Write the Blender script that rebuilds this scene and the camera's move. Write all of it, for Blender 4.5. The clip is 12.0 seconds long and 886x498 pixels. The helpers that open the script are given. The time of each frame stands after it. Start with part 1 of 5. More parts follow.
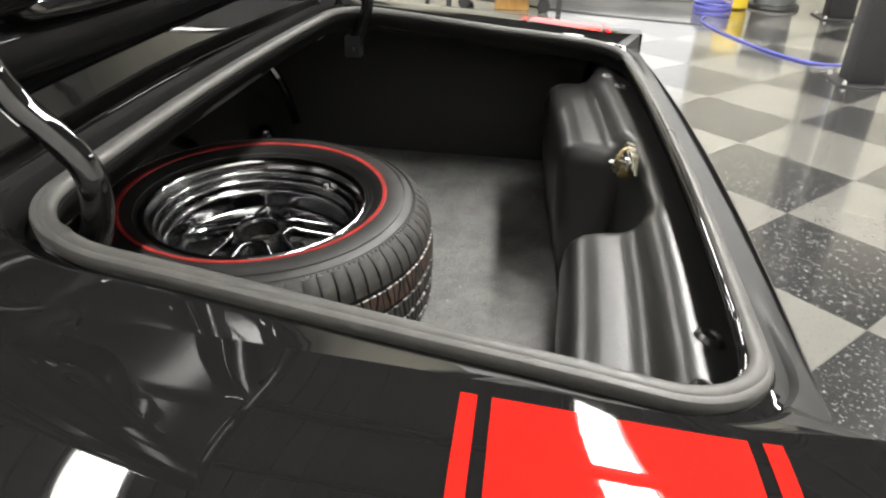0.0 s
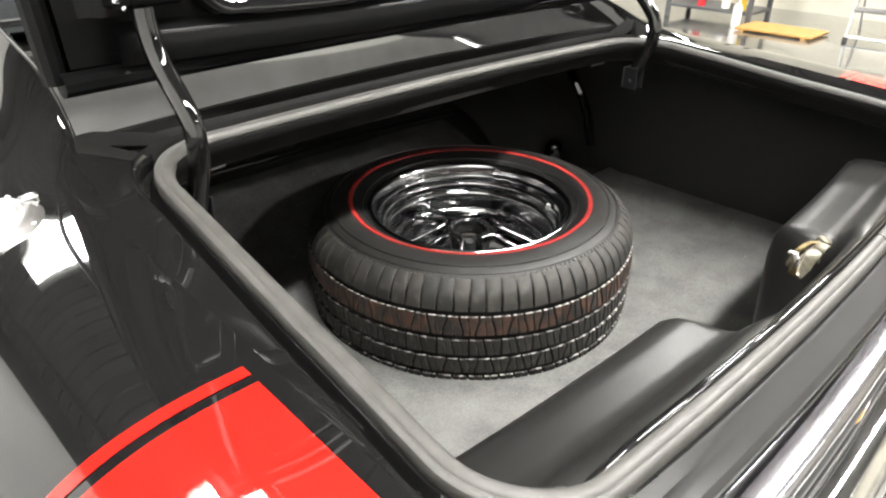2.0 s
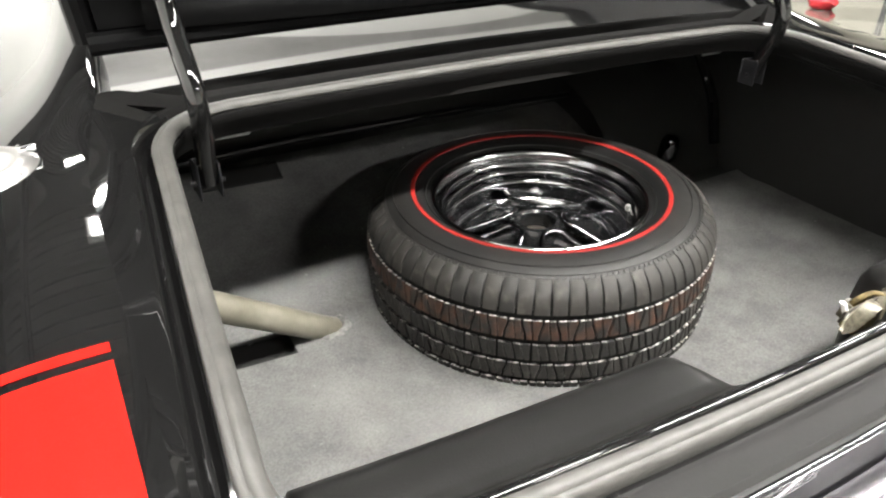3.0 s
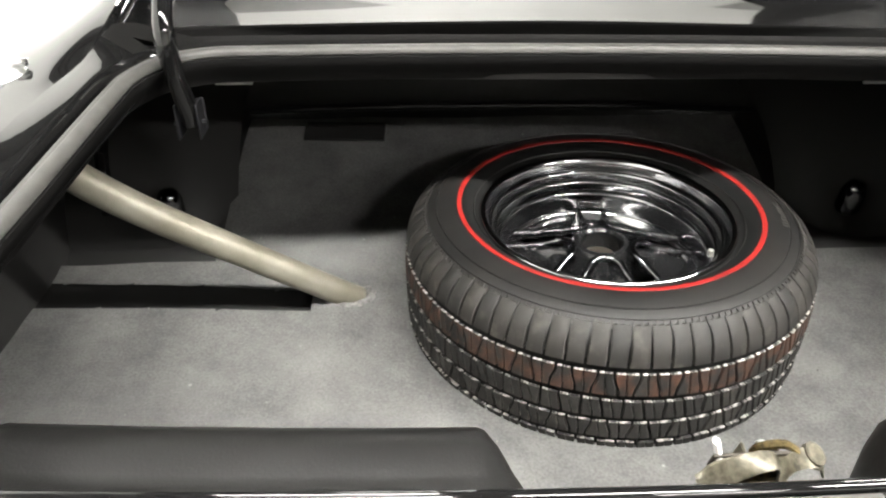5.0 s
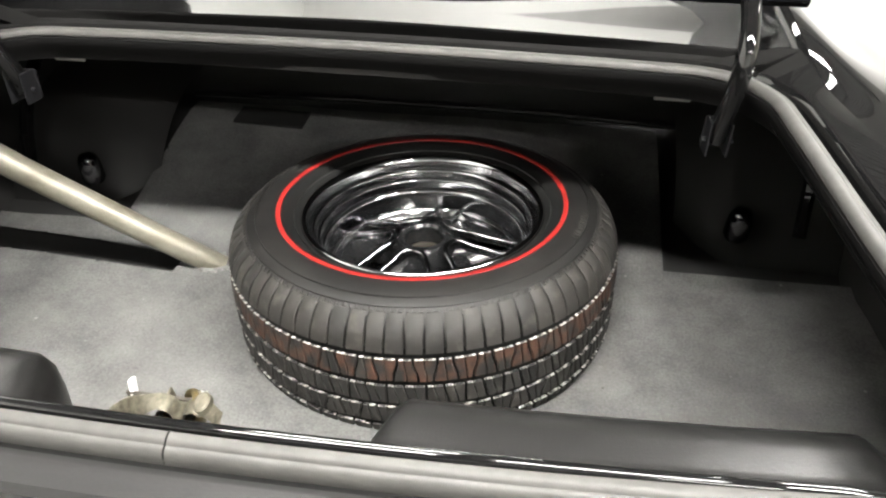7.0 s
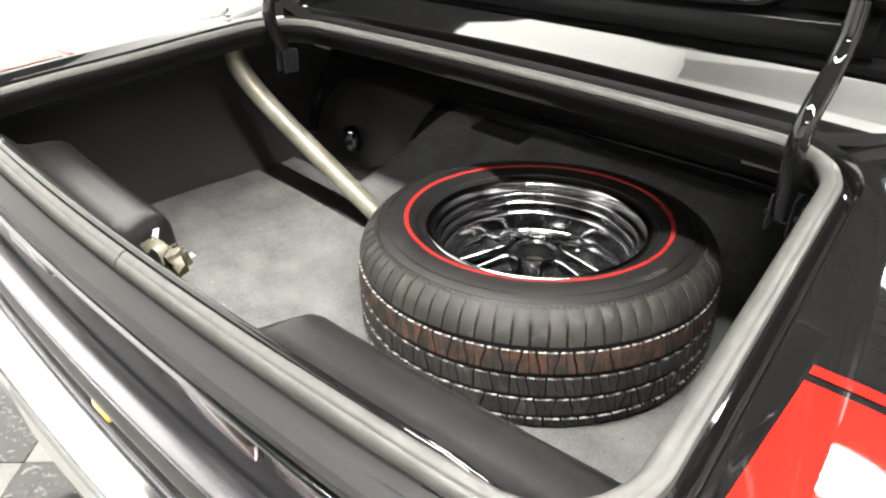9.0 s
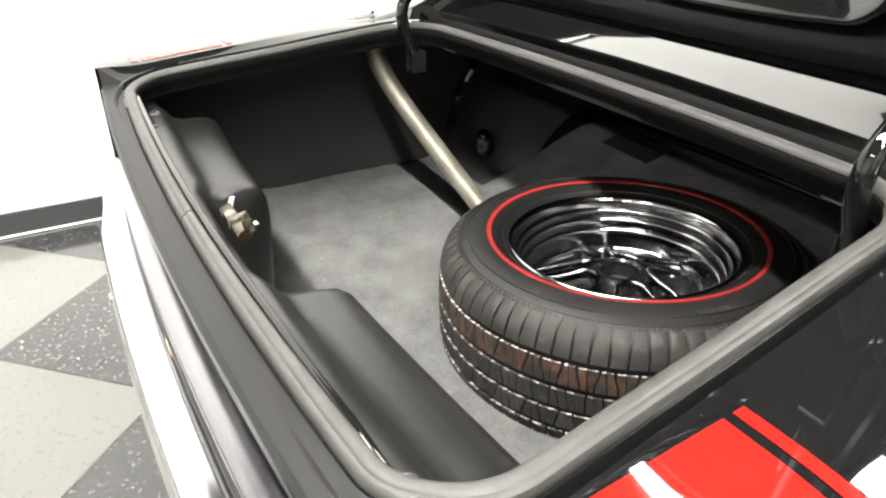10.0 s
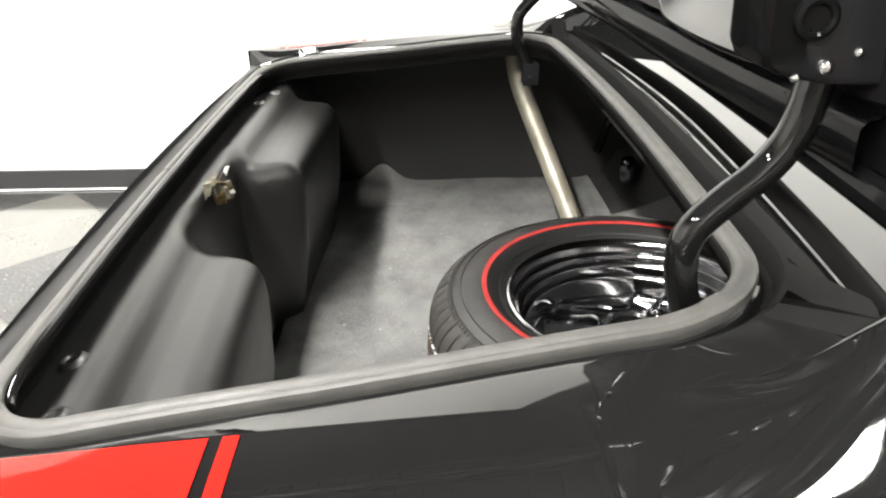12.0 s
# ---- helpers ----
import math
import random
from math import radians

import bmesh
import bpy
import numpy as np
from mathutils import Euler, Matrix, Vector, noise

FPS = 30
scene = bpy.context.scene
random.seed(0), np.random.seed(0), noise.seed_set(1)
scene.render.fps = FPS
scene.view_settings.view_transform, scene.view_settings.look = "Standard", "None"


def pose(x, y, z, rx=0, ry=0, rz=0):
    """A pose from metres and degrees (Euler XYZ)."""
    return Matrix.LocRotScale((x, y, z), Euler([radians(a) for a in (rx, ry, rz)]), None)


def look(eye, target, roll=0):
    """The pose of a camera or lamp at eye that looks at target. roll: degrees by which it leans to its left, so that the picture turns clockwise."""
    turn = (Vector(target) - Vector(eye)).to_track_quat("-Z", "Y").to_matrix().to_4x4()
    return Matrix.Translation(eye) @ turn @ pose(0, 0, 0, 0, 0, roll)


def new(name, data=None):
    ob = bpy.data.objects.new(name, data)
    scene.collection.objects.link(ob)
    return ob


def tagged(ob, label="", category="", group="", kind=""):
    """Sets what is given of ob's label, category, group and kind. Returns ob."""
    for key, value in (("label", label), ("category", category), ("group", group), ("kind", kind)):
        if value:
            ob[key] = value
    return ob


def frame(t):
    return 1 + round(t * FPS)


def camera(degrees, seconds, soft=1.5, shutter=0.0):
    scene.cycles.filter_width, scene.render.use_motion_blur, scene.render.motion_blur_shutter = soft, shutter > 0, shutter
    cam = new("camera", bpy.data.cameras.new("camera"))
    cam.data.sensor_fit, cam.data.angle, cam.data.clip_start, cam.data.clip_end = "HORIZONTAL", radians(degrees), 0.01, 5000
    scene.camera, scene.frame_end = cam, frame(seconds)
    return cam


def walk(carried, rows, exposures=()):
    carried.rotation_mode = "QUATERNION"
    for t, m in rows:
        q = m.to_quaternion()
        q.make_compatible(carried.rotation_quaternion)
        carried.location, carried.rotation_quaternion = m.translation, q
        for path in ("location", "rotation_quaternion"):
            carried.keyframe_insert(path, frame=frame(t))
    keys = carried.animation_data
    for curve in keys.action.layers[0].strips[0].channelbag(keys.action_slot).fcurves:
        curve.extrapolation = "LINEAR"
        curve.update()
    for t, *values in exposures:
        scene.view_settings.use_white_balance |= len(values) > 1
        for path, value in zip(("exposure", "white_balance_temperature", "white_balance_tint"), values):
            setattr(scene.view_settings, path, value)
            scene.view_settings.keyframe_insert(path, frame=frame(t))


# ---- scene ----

cam = camera(65.8, 12.0, soft=2.2)
PATH = [
    (0, (-1.053, -0.071, 1.286), (0.675, 0.150, 0.303), 1.4),
    (0.5, (-1.038, -0.162, 1.293), (0.612, 0.421, 0.325), 1.4),
    (1, (-1.014, -0.269, 1.300), (0.533, 0.579, 0.359), 1.2),
    (1.5, (-0.957, -0.370, 1.302), (0.446, 0.707, 0.367), 1.0),
    (2, (-0.883, -0.448, 1.304), (0.367, 0.788, 0.352), 0.8),
    (2.5, (-0.781, -0.510, 1.304), (0.278, 0.865, 0.309), 0.5),
    (3, (-0.671, -0.531, 1.301), (0.175, 0.965, 0.279), 0.2),
    (3.2, (-0.623, -0.537, 1.299), (0.125, 1.002, 0.264), 0.2),
    (4.8, (-0.292, -0.559, 1.276), (-0.136, 1.120, 0.200), 0.7),
    (5, (-0.244, -0.561, 1.277), (-0.133, 1.119, 0.197), 0.8),
    (5.5, (-0.123, -0.568, 1.280), (-0.064, 1.111, 0.195), 1.0),
    (6, (0.007, -0.579, 1.283), (0.036, 1.097, 0.191), 0.9),
    (6.5, (0.149, -0.595, 1.288), (0.073, 1.076, 0.191), 0.7),
    (6.7, (0.214, -0.605, 1.290), (0.070, 1.067, 0.202), 0.5),
    (8.5, (0.658, -0.579, 1.280), (-0.325, 0.860, 0.298), 1.5),
    (9, (0.770, -0.545, 1.292), (-0.415, 0.742, 0.323), 0.9),
    (9.5, (0.850, -0.492, 1.293), (-0.480, 0.658, 0.340), 0.7),
    (10, (0.921, -0.414, 1.293), (-0.605, 0.464, 0.345), 0.2),
    (10.5, (0.988, -0.308, 1.295), (-0.641, 0.379, 0.362), 0.4),
    (11, (1.037, -0.193, 1.300), (-0.682, 0.275, 0.391), 0.4),
    (11.5, (1.053, -0.050, 1.297), (-0.697, 0.245, 0.375), -0.3),
    (12, (1.063, 0.105, 1.289), (-0.711, 0.148, 0.367), -0.4),
]
walk(cam, [(t, look(eye, target, roll)) for t, eye, target, roll in PATH], [(0, -0.48), (1, -0.28), (2, 0.12), (5.5, 0.06), (9, 0.28), (10.5, -0.16), (12, 0.0)])

# ---- light: rows of ceiling fixtures in a closed showroom ----
world = bpy.data.worlds.new("world")
scene.world = world
world.use_nodes = True
world.node_tree.nodes["Background"].inputs["Color"].default_value = (0.9, 0.95, 1.0, 1)
world.node_tree.nodes["Background"].inputs["Strength"].default_value = 0.02
LIGHT_COLUMNS = ((-0.60, (-1.35, 1.61)), (-0.10, (4.75,)), (0.95, (-1.35, 2.45)), (2.6, (-5.2, -1.35, 2.45)), (4.2, (-1.35,)), (5.6, (-5.2, -1.35, 2.45)))
LIGHT_HEIGHT = 4.0
LIGHT_POWER = 212.0


# ---- materials ----
def material(name, color, rough=0.5, metal=0.0, coat=0.0, spec=0.5):
    m = bpy.data.materials.new(name)
    m.use_nodes = True
    b = m.node_tree.nodes["Principled BSDF"]
    b.inputs["Base Color"].default_value = (*color, 1)
    b.inputs["Roughness"].default_value = rough
    b.inputs["Metallic"].default_value = metal
    b.inputs["Coat Weight"].default_value = coat
    b.inputs["Coat Roughness"].default_value = 0.025
    b.inputs["Coat IOR"].default_value = 1.6
    b.inputs["Specular IOR Level"].default_value = spec
    return m


def node(m, kind, **values):
    n = m.node_tree.nodes.new(kind)
    for key, value in values.items():
        n.inputs[key].default_value = value
    return n


def link(m, a, b):
    m.node_tree.links.new(a, b)


def shader(m):
    return m.node_tree.nodes["Principled BSDF"]


def vary(m, scale, low, high, detail=6.0, where=None, stretch=(1, 1, 1)):
    """Mottles the base colour between two colours by object-space noise."""
    tex = node(m, "ShaderNodeTexCoord")
    mp = node(m, "ShaderNodeMapping", Scale=stretch)
    nz = node(m, "ShaderNodeTexNoise", Scale=scale, Detail=detail, Roughness=0.65)
    ramp = node(m, "ShaderNodeValToRGB")
    ramp.color_ramp.elements[0].position, ramp.color_ramp.elements[1].position = 0.35, 0.68
    ramp.color_ramp.elements[0].color, ramp.color_ramp.elements[1].color = (*low, 1), (*high, 1)
    link(m, tex.outputs["Object"], mp.inputs["Vector"])
    link(m, mp.outputs["Vector"], nz.inputs["Vector"])
    link(m, nz.outputs["Fac"], ramp.inputs["Fac"])
    link(m, ramp.outputs["Color"], shader(m).inputs["Base Color"])
    return tex, ramp


def relief(m, scale, strength, distance=0.002, detail=4.0):
    tex = node(m, "ShaderNodeTexCoord")
    nz = node(m, "ShaderNodeTexNoise", Scale=scale, Detail=detail)
    bump = node(m, "ShaderNodeBump", Strength=strength, Distance=distance)
    link(m, tex.outputs["Object"], nz.inputs["Vector"])
    link(m, nz.outputs["Fac"], bump.inputs["Height"])
    link(m, bump.outputs["Normal"], shader(m).inputs["Normal"])
    return bump


def rough_vary(m, scale, low, high):
    tex = node(m, "ShaderNodeTexCoord")
    nz = node(m, "ShaderNodeTexNoise", Scale=scale, Detail=5.0)
    mr = node(m, "ShaderNodeMapRange")
    mr.inputs["To Min"].default_value, mr.inputs["To Max"].default_value = low, high
    link(m, tex.outputs["Object"], nz.inputs["Vector"])
    link(m, nz.outputs["Fac"], mr.inputs["Value"])
    link(m, mr.outputs["Result"], shader(m).inputs["Roughness"])


black_paint = material("black_paint", (0.0058, 0.0057, 0.0058), 0.30, coat=1.0, spec=0.0)
shader(black_paint).inputs["Coat IOR"].default_value = 1.52
lid_paint = material("lid_paint", (0.0052, 0.0052, 0.0054), 0.4, coat=0.26, spec=0.0)
shader(lid_paint).inputs["Coat IOR"].default_value = 1.34
shader(lid_paint).inputs["Coat Roughness"].default_value = 0.11
deck_paint = material("deck_paint", (0.0062, 0.0061, 0.0062), 0.3, coat=0.9, spec=0.0)
shader(deck_paint).inputs["Coat Roughness"].default_value = 0.035
edge_paint = material("edge_paint", (0.010, 0.010, 0.011), 0.40, coat=0.10, spec=0.15)
relief(edge_paint, 60.0, 0.15, 0.001)
gutter_black = material("gutter_black", (0.0095, 0.0093, 0.0092), 0.7, spec=0.0)
rough_vary(gutter_black, 25.0, 0.60, 0.85)
relief(gutter_black, 140.0, 0.2, 0.0008)
ledge_satin = material("ledge_satin", (0.019, 0.0186, 0.0186), 0.40, spec=0.15)
rough_vary(ledge_satin, 18.0, 0.40, 0.47)
relief(ledge_satin, 260.0, 0.12, 0.0006)
satin_black = material("satin_black", (0.027, 0.0265, 0.026), 0.5, spec=0.12)
rough_vary(satin_black, 14.0, 0.32, 0.55)
relief(satin_black, 320.0, 0.15, 0.0006)
panel_black = material("panel_black", (0.010, 0.0098, 0.0095), 0.35, spec=0.55)
rough_vary(panel_black, 10.0, 0.27, 0.41)
relief(panel_black, 380.0, 0.25, 0.0008)
red_paint = material("red_paint", (0.42, 0.010, 0.007), 0.5, coat=1.0, spec=0.0)
shader(red_paint).inputs["Coat IOR"].default_value = 1.5
strip_rubber = material("strip_rubber", (0.075, 0.073, 0.070), 0.52, spec=0.45)
vary(strip_rubber, 40.0, (0.044, 0.0425, 0.040), (0.062, 0.060, 0.056))
rough_vary(strip_rubber, 30.0, 0.42, 0.62)
relief(strip_rubber, 500.0, 0.15, 0.0006)
carpet = material("carpet", (0.11, 0.11, 0.112), 0.95, spec=0.1)
carpet_tex, carpet_ramp = vary(carpet, 11.0, (0.104, 0.1035, 0.103), (0.162, 0.160, 0.156), 10.0)
relief(carpet, 520.0, 0.6, 0.0012, 8.0)
weave = node(carpet, "ShaderNodeTexNoise", Scale=230.0, Detail=4.0, Roughness=0.7)
weave_ramp = node(carpet, "ShaderNodeValToRGB")
weave_ramp.color_ramp.elements[0].position, weave_ramp.color_ramp.elements[1].position = 0.36, 0.66
weave_ramp.color_ramp.elements[0].color, weave_ramp.color_ramp.elements[1].color = (0.76, 0.76, 0.755, 1), (1.16, 1.16, 1.155, 1)
weave_mix = node(carpet, "ShaderNodeMixRGB", Fac=1.0)
weave_mix.blend_type = "MULTIPLY"
link(carpet, carpet_tex.outputs["Object"], weave.inputs["Vector"])
link(carpet, weave.outputs["Fac"], weave_ramp.inputs["Fac"])
link(carpet, carpet_ramp.outputs["Color"], weave_mix.inputs["Color1"])
link(carpet, weave_ramp.outputs["Color"], weave_mix.inputs["Color2"])
speck = node(carpet, "ShaderNodeTexVoronoi", Scale=17.0)
speck_ramp = node(carpet, "ShaderNodeValToRGB")
speck_ramp.color_ramp.elements[0].position, speck_ramp.color_ramp.elements[1].position = 0.030, 0.062
speck_ramp.color_ramp.elements[0].color, speck_ramp.color_ramp.elements[1].color = (0.75, 0.75, 0.75, 1), (0, 0, 0, 1)
smudge = node(carpet, "ShaderNodeTexNoise", Scale=2.6, Detail=7.0, Roughness=0.7)
smudge_ramp = node(carpet, "ShaderNodeValToRGB")
smudge_ramp.color_ramp.elements[0].position, smudge_ramp.color_ramp.elements[1].position = 0.50, 0.75
smudge_ramp.color_ramp.elements[1].color = (0.5, 0.5, 0.5, 1)
dusty = node(carpet, "ShaderNodeMixRGB", Color2=(0.22, 0.215, 0.205, 1))
specked = node(carpet, "ShaderNodeMixRGB", Color2=(0.30, 0.30, 0.29, 1))
link(carpet, carpet_tex.outputs["Object"], speck.inputs["Vector"])
link(carpet, carpet_tex.outputs["Object"], smudge.inputs["Vector"])
link(carpet, speck.outputs["Distance"], speck_ramp.inputs["Fac"])
link(carpet, smudge.outputs["Fac"], smudge_ramp.inputs["Fac"])
link(carpet, smudge_ramp.outputs["Color"], dusty.inputs["Fac"])
link(carpet, weave_mix.outputs["Color"], dusty.inputs["Color1"])
link(carpet, dusty.outputs["Color"], specked.inputs["Color1"])
link(carpet, speck_ramp.outputs["Color"], specked.inputs["Fac"])
link(carpet, specked.outputs["Color"], shader(carpet).inputs["Base Color"])
torn_felt = material("torn_felt", (0.26, 0.25, 0.24), 0.95, spec=0.1)
vary(torn_felt, 90.0, (0.09, 0.088, 0.085), (0.24, 0.235, 0.225))
relief(torn_felt, 600.0, 0.6, 0.001)
tyre_rubber = material("tyre_rubber", (0.010, 0.010, 0.010), 0.5, spec=0.45)
vary(tyre_rubber, 9.0, (0.0065, 0.0062, 0.006), (0.0125, 0.0115, 0.0105))
rough_vary(tyre_rubber, 20.0, 0.42, 0.62)
groove_rubber = material("groove_rubber", (0.008, 0.008, 0.0078), 0.6, spec=0.15)
red_rubber = material("red_rubber", (0.52, 0.022, 0.018), 0.55)
vary(red_rubber, 25.0, (0.20, 0.010, 0.008), (0.30, 0.014, 0.011))
rim_black = material("rim_black", (0.010, 0.010, 0.0105), 0.24, coat=0.35, spec=0.2)
shader(rim_black).inputs["Coat Roughness"].default_value = 0.12
rim_chrome = material("rim_chrome", (0.58, 0.58, 0.59), 0.13, 1.0)
spoke_paint = material("spoke_paint", (0.16, 0.16, 0.165), 0.14, 1.0)
grey_chrome = material("grey_chrome", (0.30, 0.29, 0.31), 0.22, 1.0)
filler_grey = material("filler_grey", (0.05, 0.05, 0.046), 0.35, coat=0.6)
chrome = material("chrome", (0.82, 0.82, 0.83), 0.07, 1.0)
rough_vary(chrome, 6.0, 0.04, 0.13)
edge_chrome = material("edge_chrome", (0.75, 0.75, 0.76), 0.16, 1.0)
cap_metal = material("cap_metal", (0.36, 0.355, 0.345), 0.36, 1.0)
pipe_metal = material("pipe_metal", (0.46, 0.43, 0.34), 0.42, 0.35)
vary(pipe_metal, 12.0, (0.17, 0.155, 0.118), (0.26, 0.245, 0.20))
hub_brown = material("hub_brown", (0.045, 0.038, 0.030), 0.5, 0.3)
zinc = material("zinc", (0.26, 0.24, 0.17), 0.42, 0.5)
vary(zinc, 60.0, (0.045, 0.040, 0.028), (0.17, 0.155, 0.115))
lock_brass = material("lock_brass", (0.12, 0.085, 0.03), 0.4, 0.7)
vary(lock_brass, 70.0, (0.04, 0.030, 0.014), (0.20, 0.15, 0.06))
tab_steel = material("tab_steel", (0.22, 0.22, 0.21), 0.4, 0.6)
pale_steel = material("pale_steel", (0.46, 0.46, 0.43), 0.35, 0.5)
glass = material("glass", (0.02, 0.022, 0.024), 0.03, coat=1.0)
lens_red = material("lens_red", (0.03, 0.003, 0.003), 0.12, coat=1.0)
lens_amber = material("lens_amber", (0.8, 0.42, 0.03), 0.2, coat=1.0)
wall_paint = material("wall_paint", (0.80, 0.80, 0.78), 0.45)
relief(wall_paint, 60.0, 0.08, 0.002)
vary(wall_paint, 1.4, (0.84, 0.84, 0.82), (0.88, 0.88, 0.86))
upper_dark = material("upper_dark", (0.06, 0.06, 0.06), 0.8)
vary(upper_dark, 3.0, (0.020, 0.020, 0.020), (0.032, 0.032, 0.032))
cream_paint = material("cream_paint", (0.52, 0.50, 0.42), 0.5)
vary(cream_paint, 1.6, (0.44, 0.42, 0.35), (0.54, 0.52, 0.44))
grey_paint = material("grey_paint", (0.22, 0.22, 0.21), 0.7)
vary(grey_paint, 2.0, (0.34, 0.34, 0.33), (0.42, 0.42, 0.41))
base_vinyl = material("base_vinyl", (0.030, 0.030, 0.031), 0.35)
rough_vary(base_vinyl, 8.0, 0.3, 0.5)
ceiling_paint = material("ceiling_paint", (0.3, 0.3, 0.3), 0.8)
vary(ceiling_paint, 2.0, (0.11, 0.11, 0.108), (0.15, 0.15, 0.148))
beam_steel = material("beam_steel", (0.022, 0.022, 0.022), 0.6)
dark_steel = material("dark_steel", (0.022, 0.021, 0.022), 0.45)
rough_vary(dark_steel, 9.0, 0.35, 0.6)
grey_enamel = material("grey_enamel", (0.066, 0.067, 0.072), 0.4)
rough_vary(grey_enamel, 5.0, 0.3, 0.5)
white_enamel = material("white_enamel", (0.74, 0.74, 0.73), 0.4)
alu = material("alu", (0.7, 0.7, 0.7), 0.3, 0.8)
blue_hose = material("blue_hose", (0.085, 0.09, 0.36), 0.4)
dark_hose = material("dark_hose", (0.03, 0.03, 0.035), 0.5)
yellow_plastic = material("yellow_plastic", (0.52, 0.36, 0.02), 0.4)
oak = material("oak", (0.55, 0.30, 0.07), 0.5)
vary(oak, 4.0, (0.30, 0.15, 0.035), (0.40, 0.23, 0.065), stretch=(1, 12, 1))
grey_plastic = material("grey_plastic", (0.14, 0.14, 0.14), 0.5)
red_plastic = material("red_plastic", (0.40, 0.02, 0.026), 0.4)
white_plastic = material("white_plastic", (0.62, 0.60, 0.58), 0.4)


def glow(name, color, power):
    m = bpy.data.materials.new(name)
    m.use_nodes = True
    m.node_tree.nodes.clear()
    out = m.node_tree.nodes.new("ShaderNodeOutputMaterial")
    em = m.node_tree.nodes.new("ShaderNodeEmission")
    em.inputs["Color"].default_value = (*color, 1)
    em.inputs["Strength"].default_value = power
    link(m, em.outputs["Emission"], out.inputs["Surface"])
    return m


lamp_glow = glow("lamp_glow", (1.0, 0.98, 0.93), LIGHT_POWER)
screen_glow = glow("screen_glow", (1.0, 0.99, 0.97), 2.2)


def tile_material(name, base, fleck, amount, rough):
    """Vinyl composition tile: fine flecks, a slow tone shift from tile to tile, and a wax gloss that is a little uneven."""
    m = material(name, base, rough, coat=1.0, spec=0.2)
    shader(m).inputs["Coat Roughness"].default_value = 0.10
    shader(m).inputs["Coat IOR"].default_value = 1.5
    tex = node(m, "ShaderNodeTexCoord")
    info = node(m, "ShaderNodeObjectInfo")
    shift = node(m, "ShaderNodeVectorMath")
    shift.operation = "ADD"
    link(m, tex.outputs["Object"], shift.inputs[0])
    link(m, info.outputs["Random"], shift.inputs[1])
    nz = node(m, "ShaderNodeTexNoise", Scale=70.0, Detail=3.0, Roughness=0.6)
    link(m, shift.outputs["Vector"], nz.inputs["Vector"])
    ramp = node(m, "ShaderNodeValToRGB")
    ramp.color_ramp.elements[0].position, ramp.color_ramp.elements[1].position = amount, amount + 0.05
    ramp.color_ramp.elements[0].color, ramp.color_ramp.elements[1].color = (*base, 1), (*fleck, 1)
    link(m, nz.outputs["Fac"], ramp.inputs["Fac"])
    tone = node(m, "ShaderNodeMixRGB")
    tone.blend_type = "MULTIPLY"
    tone.inputs["Fac"].default_value = 0.25
    link(m, ramp.outputs["Color"], tone.inputs["Color1"])
    link(m, info.outputs["Random"], tone.inputs["Color2"])
    link(m, tone.outputs["Color"], shader(m).inputs["Base Color"])
    rough_vary(m, 3.0, rough * 0.7, rough * 1.5)
    return m


tile_white = tile_material("tile_white", (0.142, 0.138, 0.126), (0.115, 0.112, 0.102), 0.60, 0.18)
tile_black = tile_material("tile_black", (0.026, 0.026, 0.0265), (0.14, 0.138, 0.134), 0.59, 0.18)


# ---- mesh helpers ----
def smooth(me, angle=35):
    for p in me.polygons:
        p.use_smooth = True
    me.set_sharp_from_angle(angle=radians(angle))


def put(name, me, parent=None, label="", m=None):
    ob = new(name, me)
    if parent:
        ob.parent = parent
    if m is not None:
        ob.matrix_basis = m
    if label:
        ob["label"] = label
    return ob


def part(name, bm, mat, parent=None, label="", angle=35, m=None):
    bmesh.ops.recalc_face_normals(bm, faces=bm.faces)
    me = bpy.data.meshes.new(name)
    bm.to_mesh(me)
    bm.free()
    me.materials.append(mat)
    smooth(me, angle)
    return put(name, me, parent, label, m)


def thing(name, at, label, category, group="", kind=""):
    ob = new(name)
    ob.location = at
    ob.empty_display_size = 0.05
    return tagged(ob, label, category, group, kind)


def box(sx, sy, sz, bevel=0.0, segments=2, at=(0, 0, 0), bm=None):
    """A box of that size standing with its base centre at the given place."""
    out = bm or bmesh.new()
    made = bmesh.ops.create_cube(out, size=1.0, matrix=Matrix.Translation(Vector(at) + Vector((0, 0, sz / 2))) @ Matrix.Diagonal((sx, sy, sz, 1)))
    if bevel:
        edges = list({e for v in made["verts"] for e in v.link_edges})
        bmesh.ops.bevel(out, geom=edges, offset=bevel, segments=segments, affect="EDGES", profile=0.5)
    return out


def lathe(profile, steps=64, closed=False):
    """Turns (radius, height) pairs round z."""
    bm = bmesh.new()
    rings = []
    for k in range(steps):
        a = 2 * math.pi * k / steps
        rings.append([bm.verts.new((r * math.cos(a), r * math.sin(a), z)) for r, z in profile])
    n = len(profile)
    for k in range(steps):
        one, two = rings[k], rings[(k + 1) % steps]
        for j in range(n if closed else n - 1):
            bm.faces.new((one[j], two[j], two[(j + 1) % n], one[(j + 1) % n]))
    bmesh.ops.remove_doubles(bm, verts=bm.verts, dist=1e-5)
    return bm


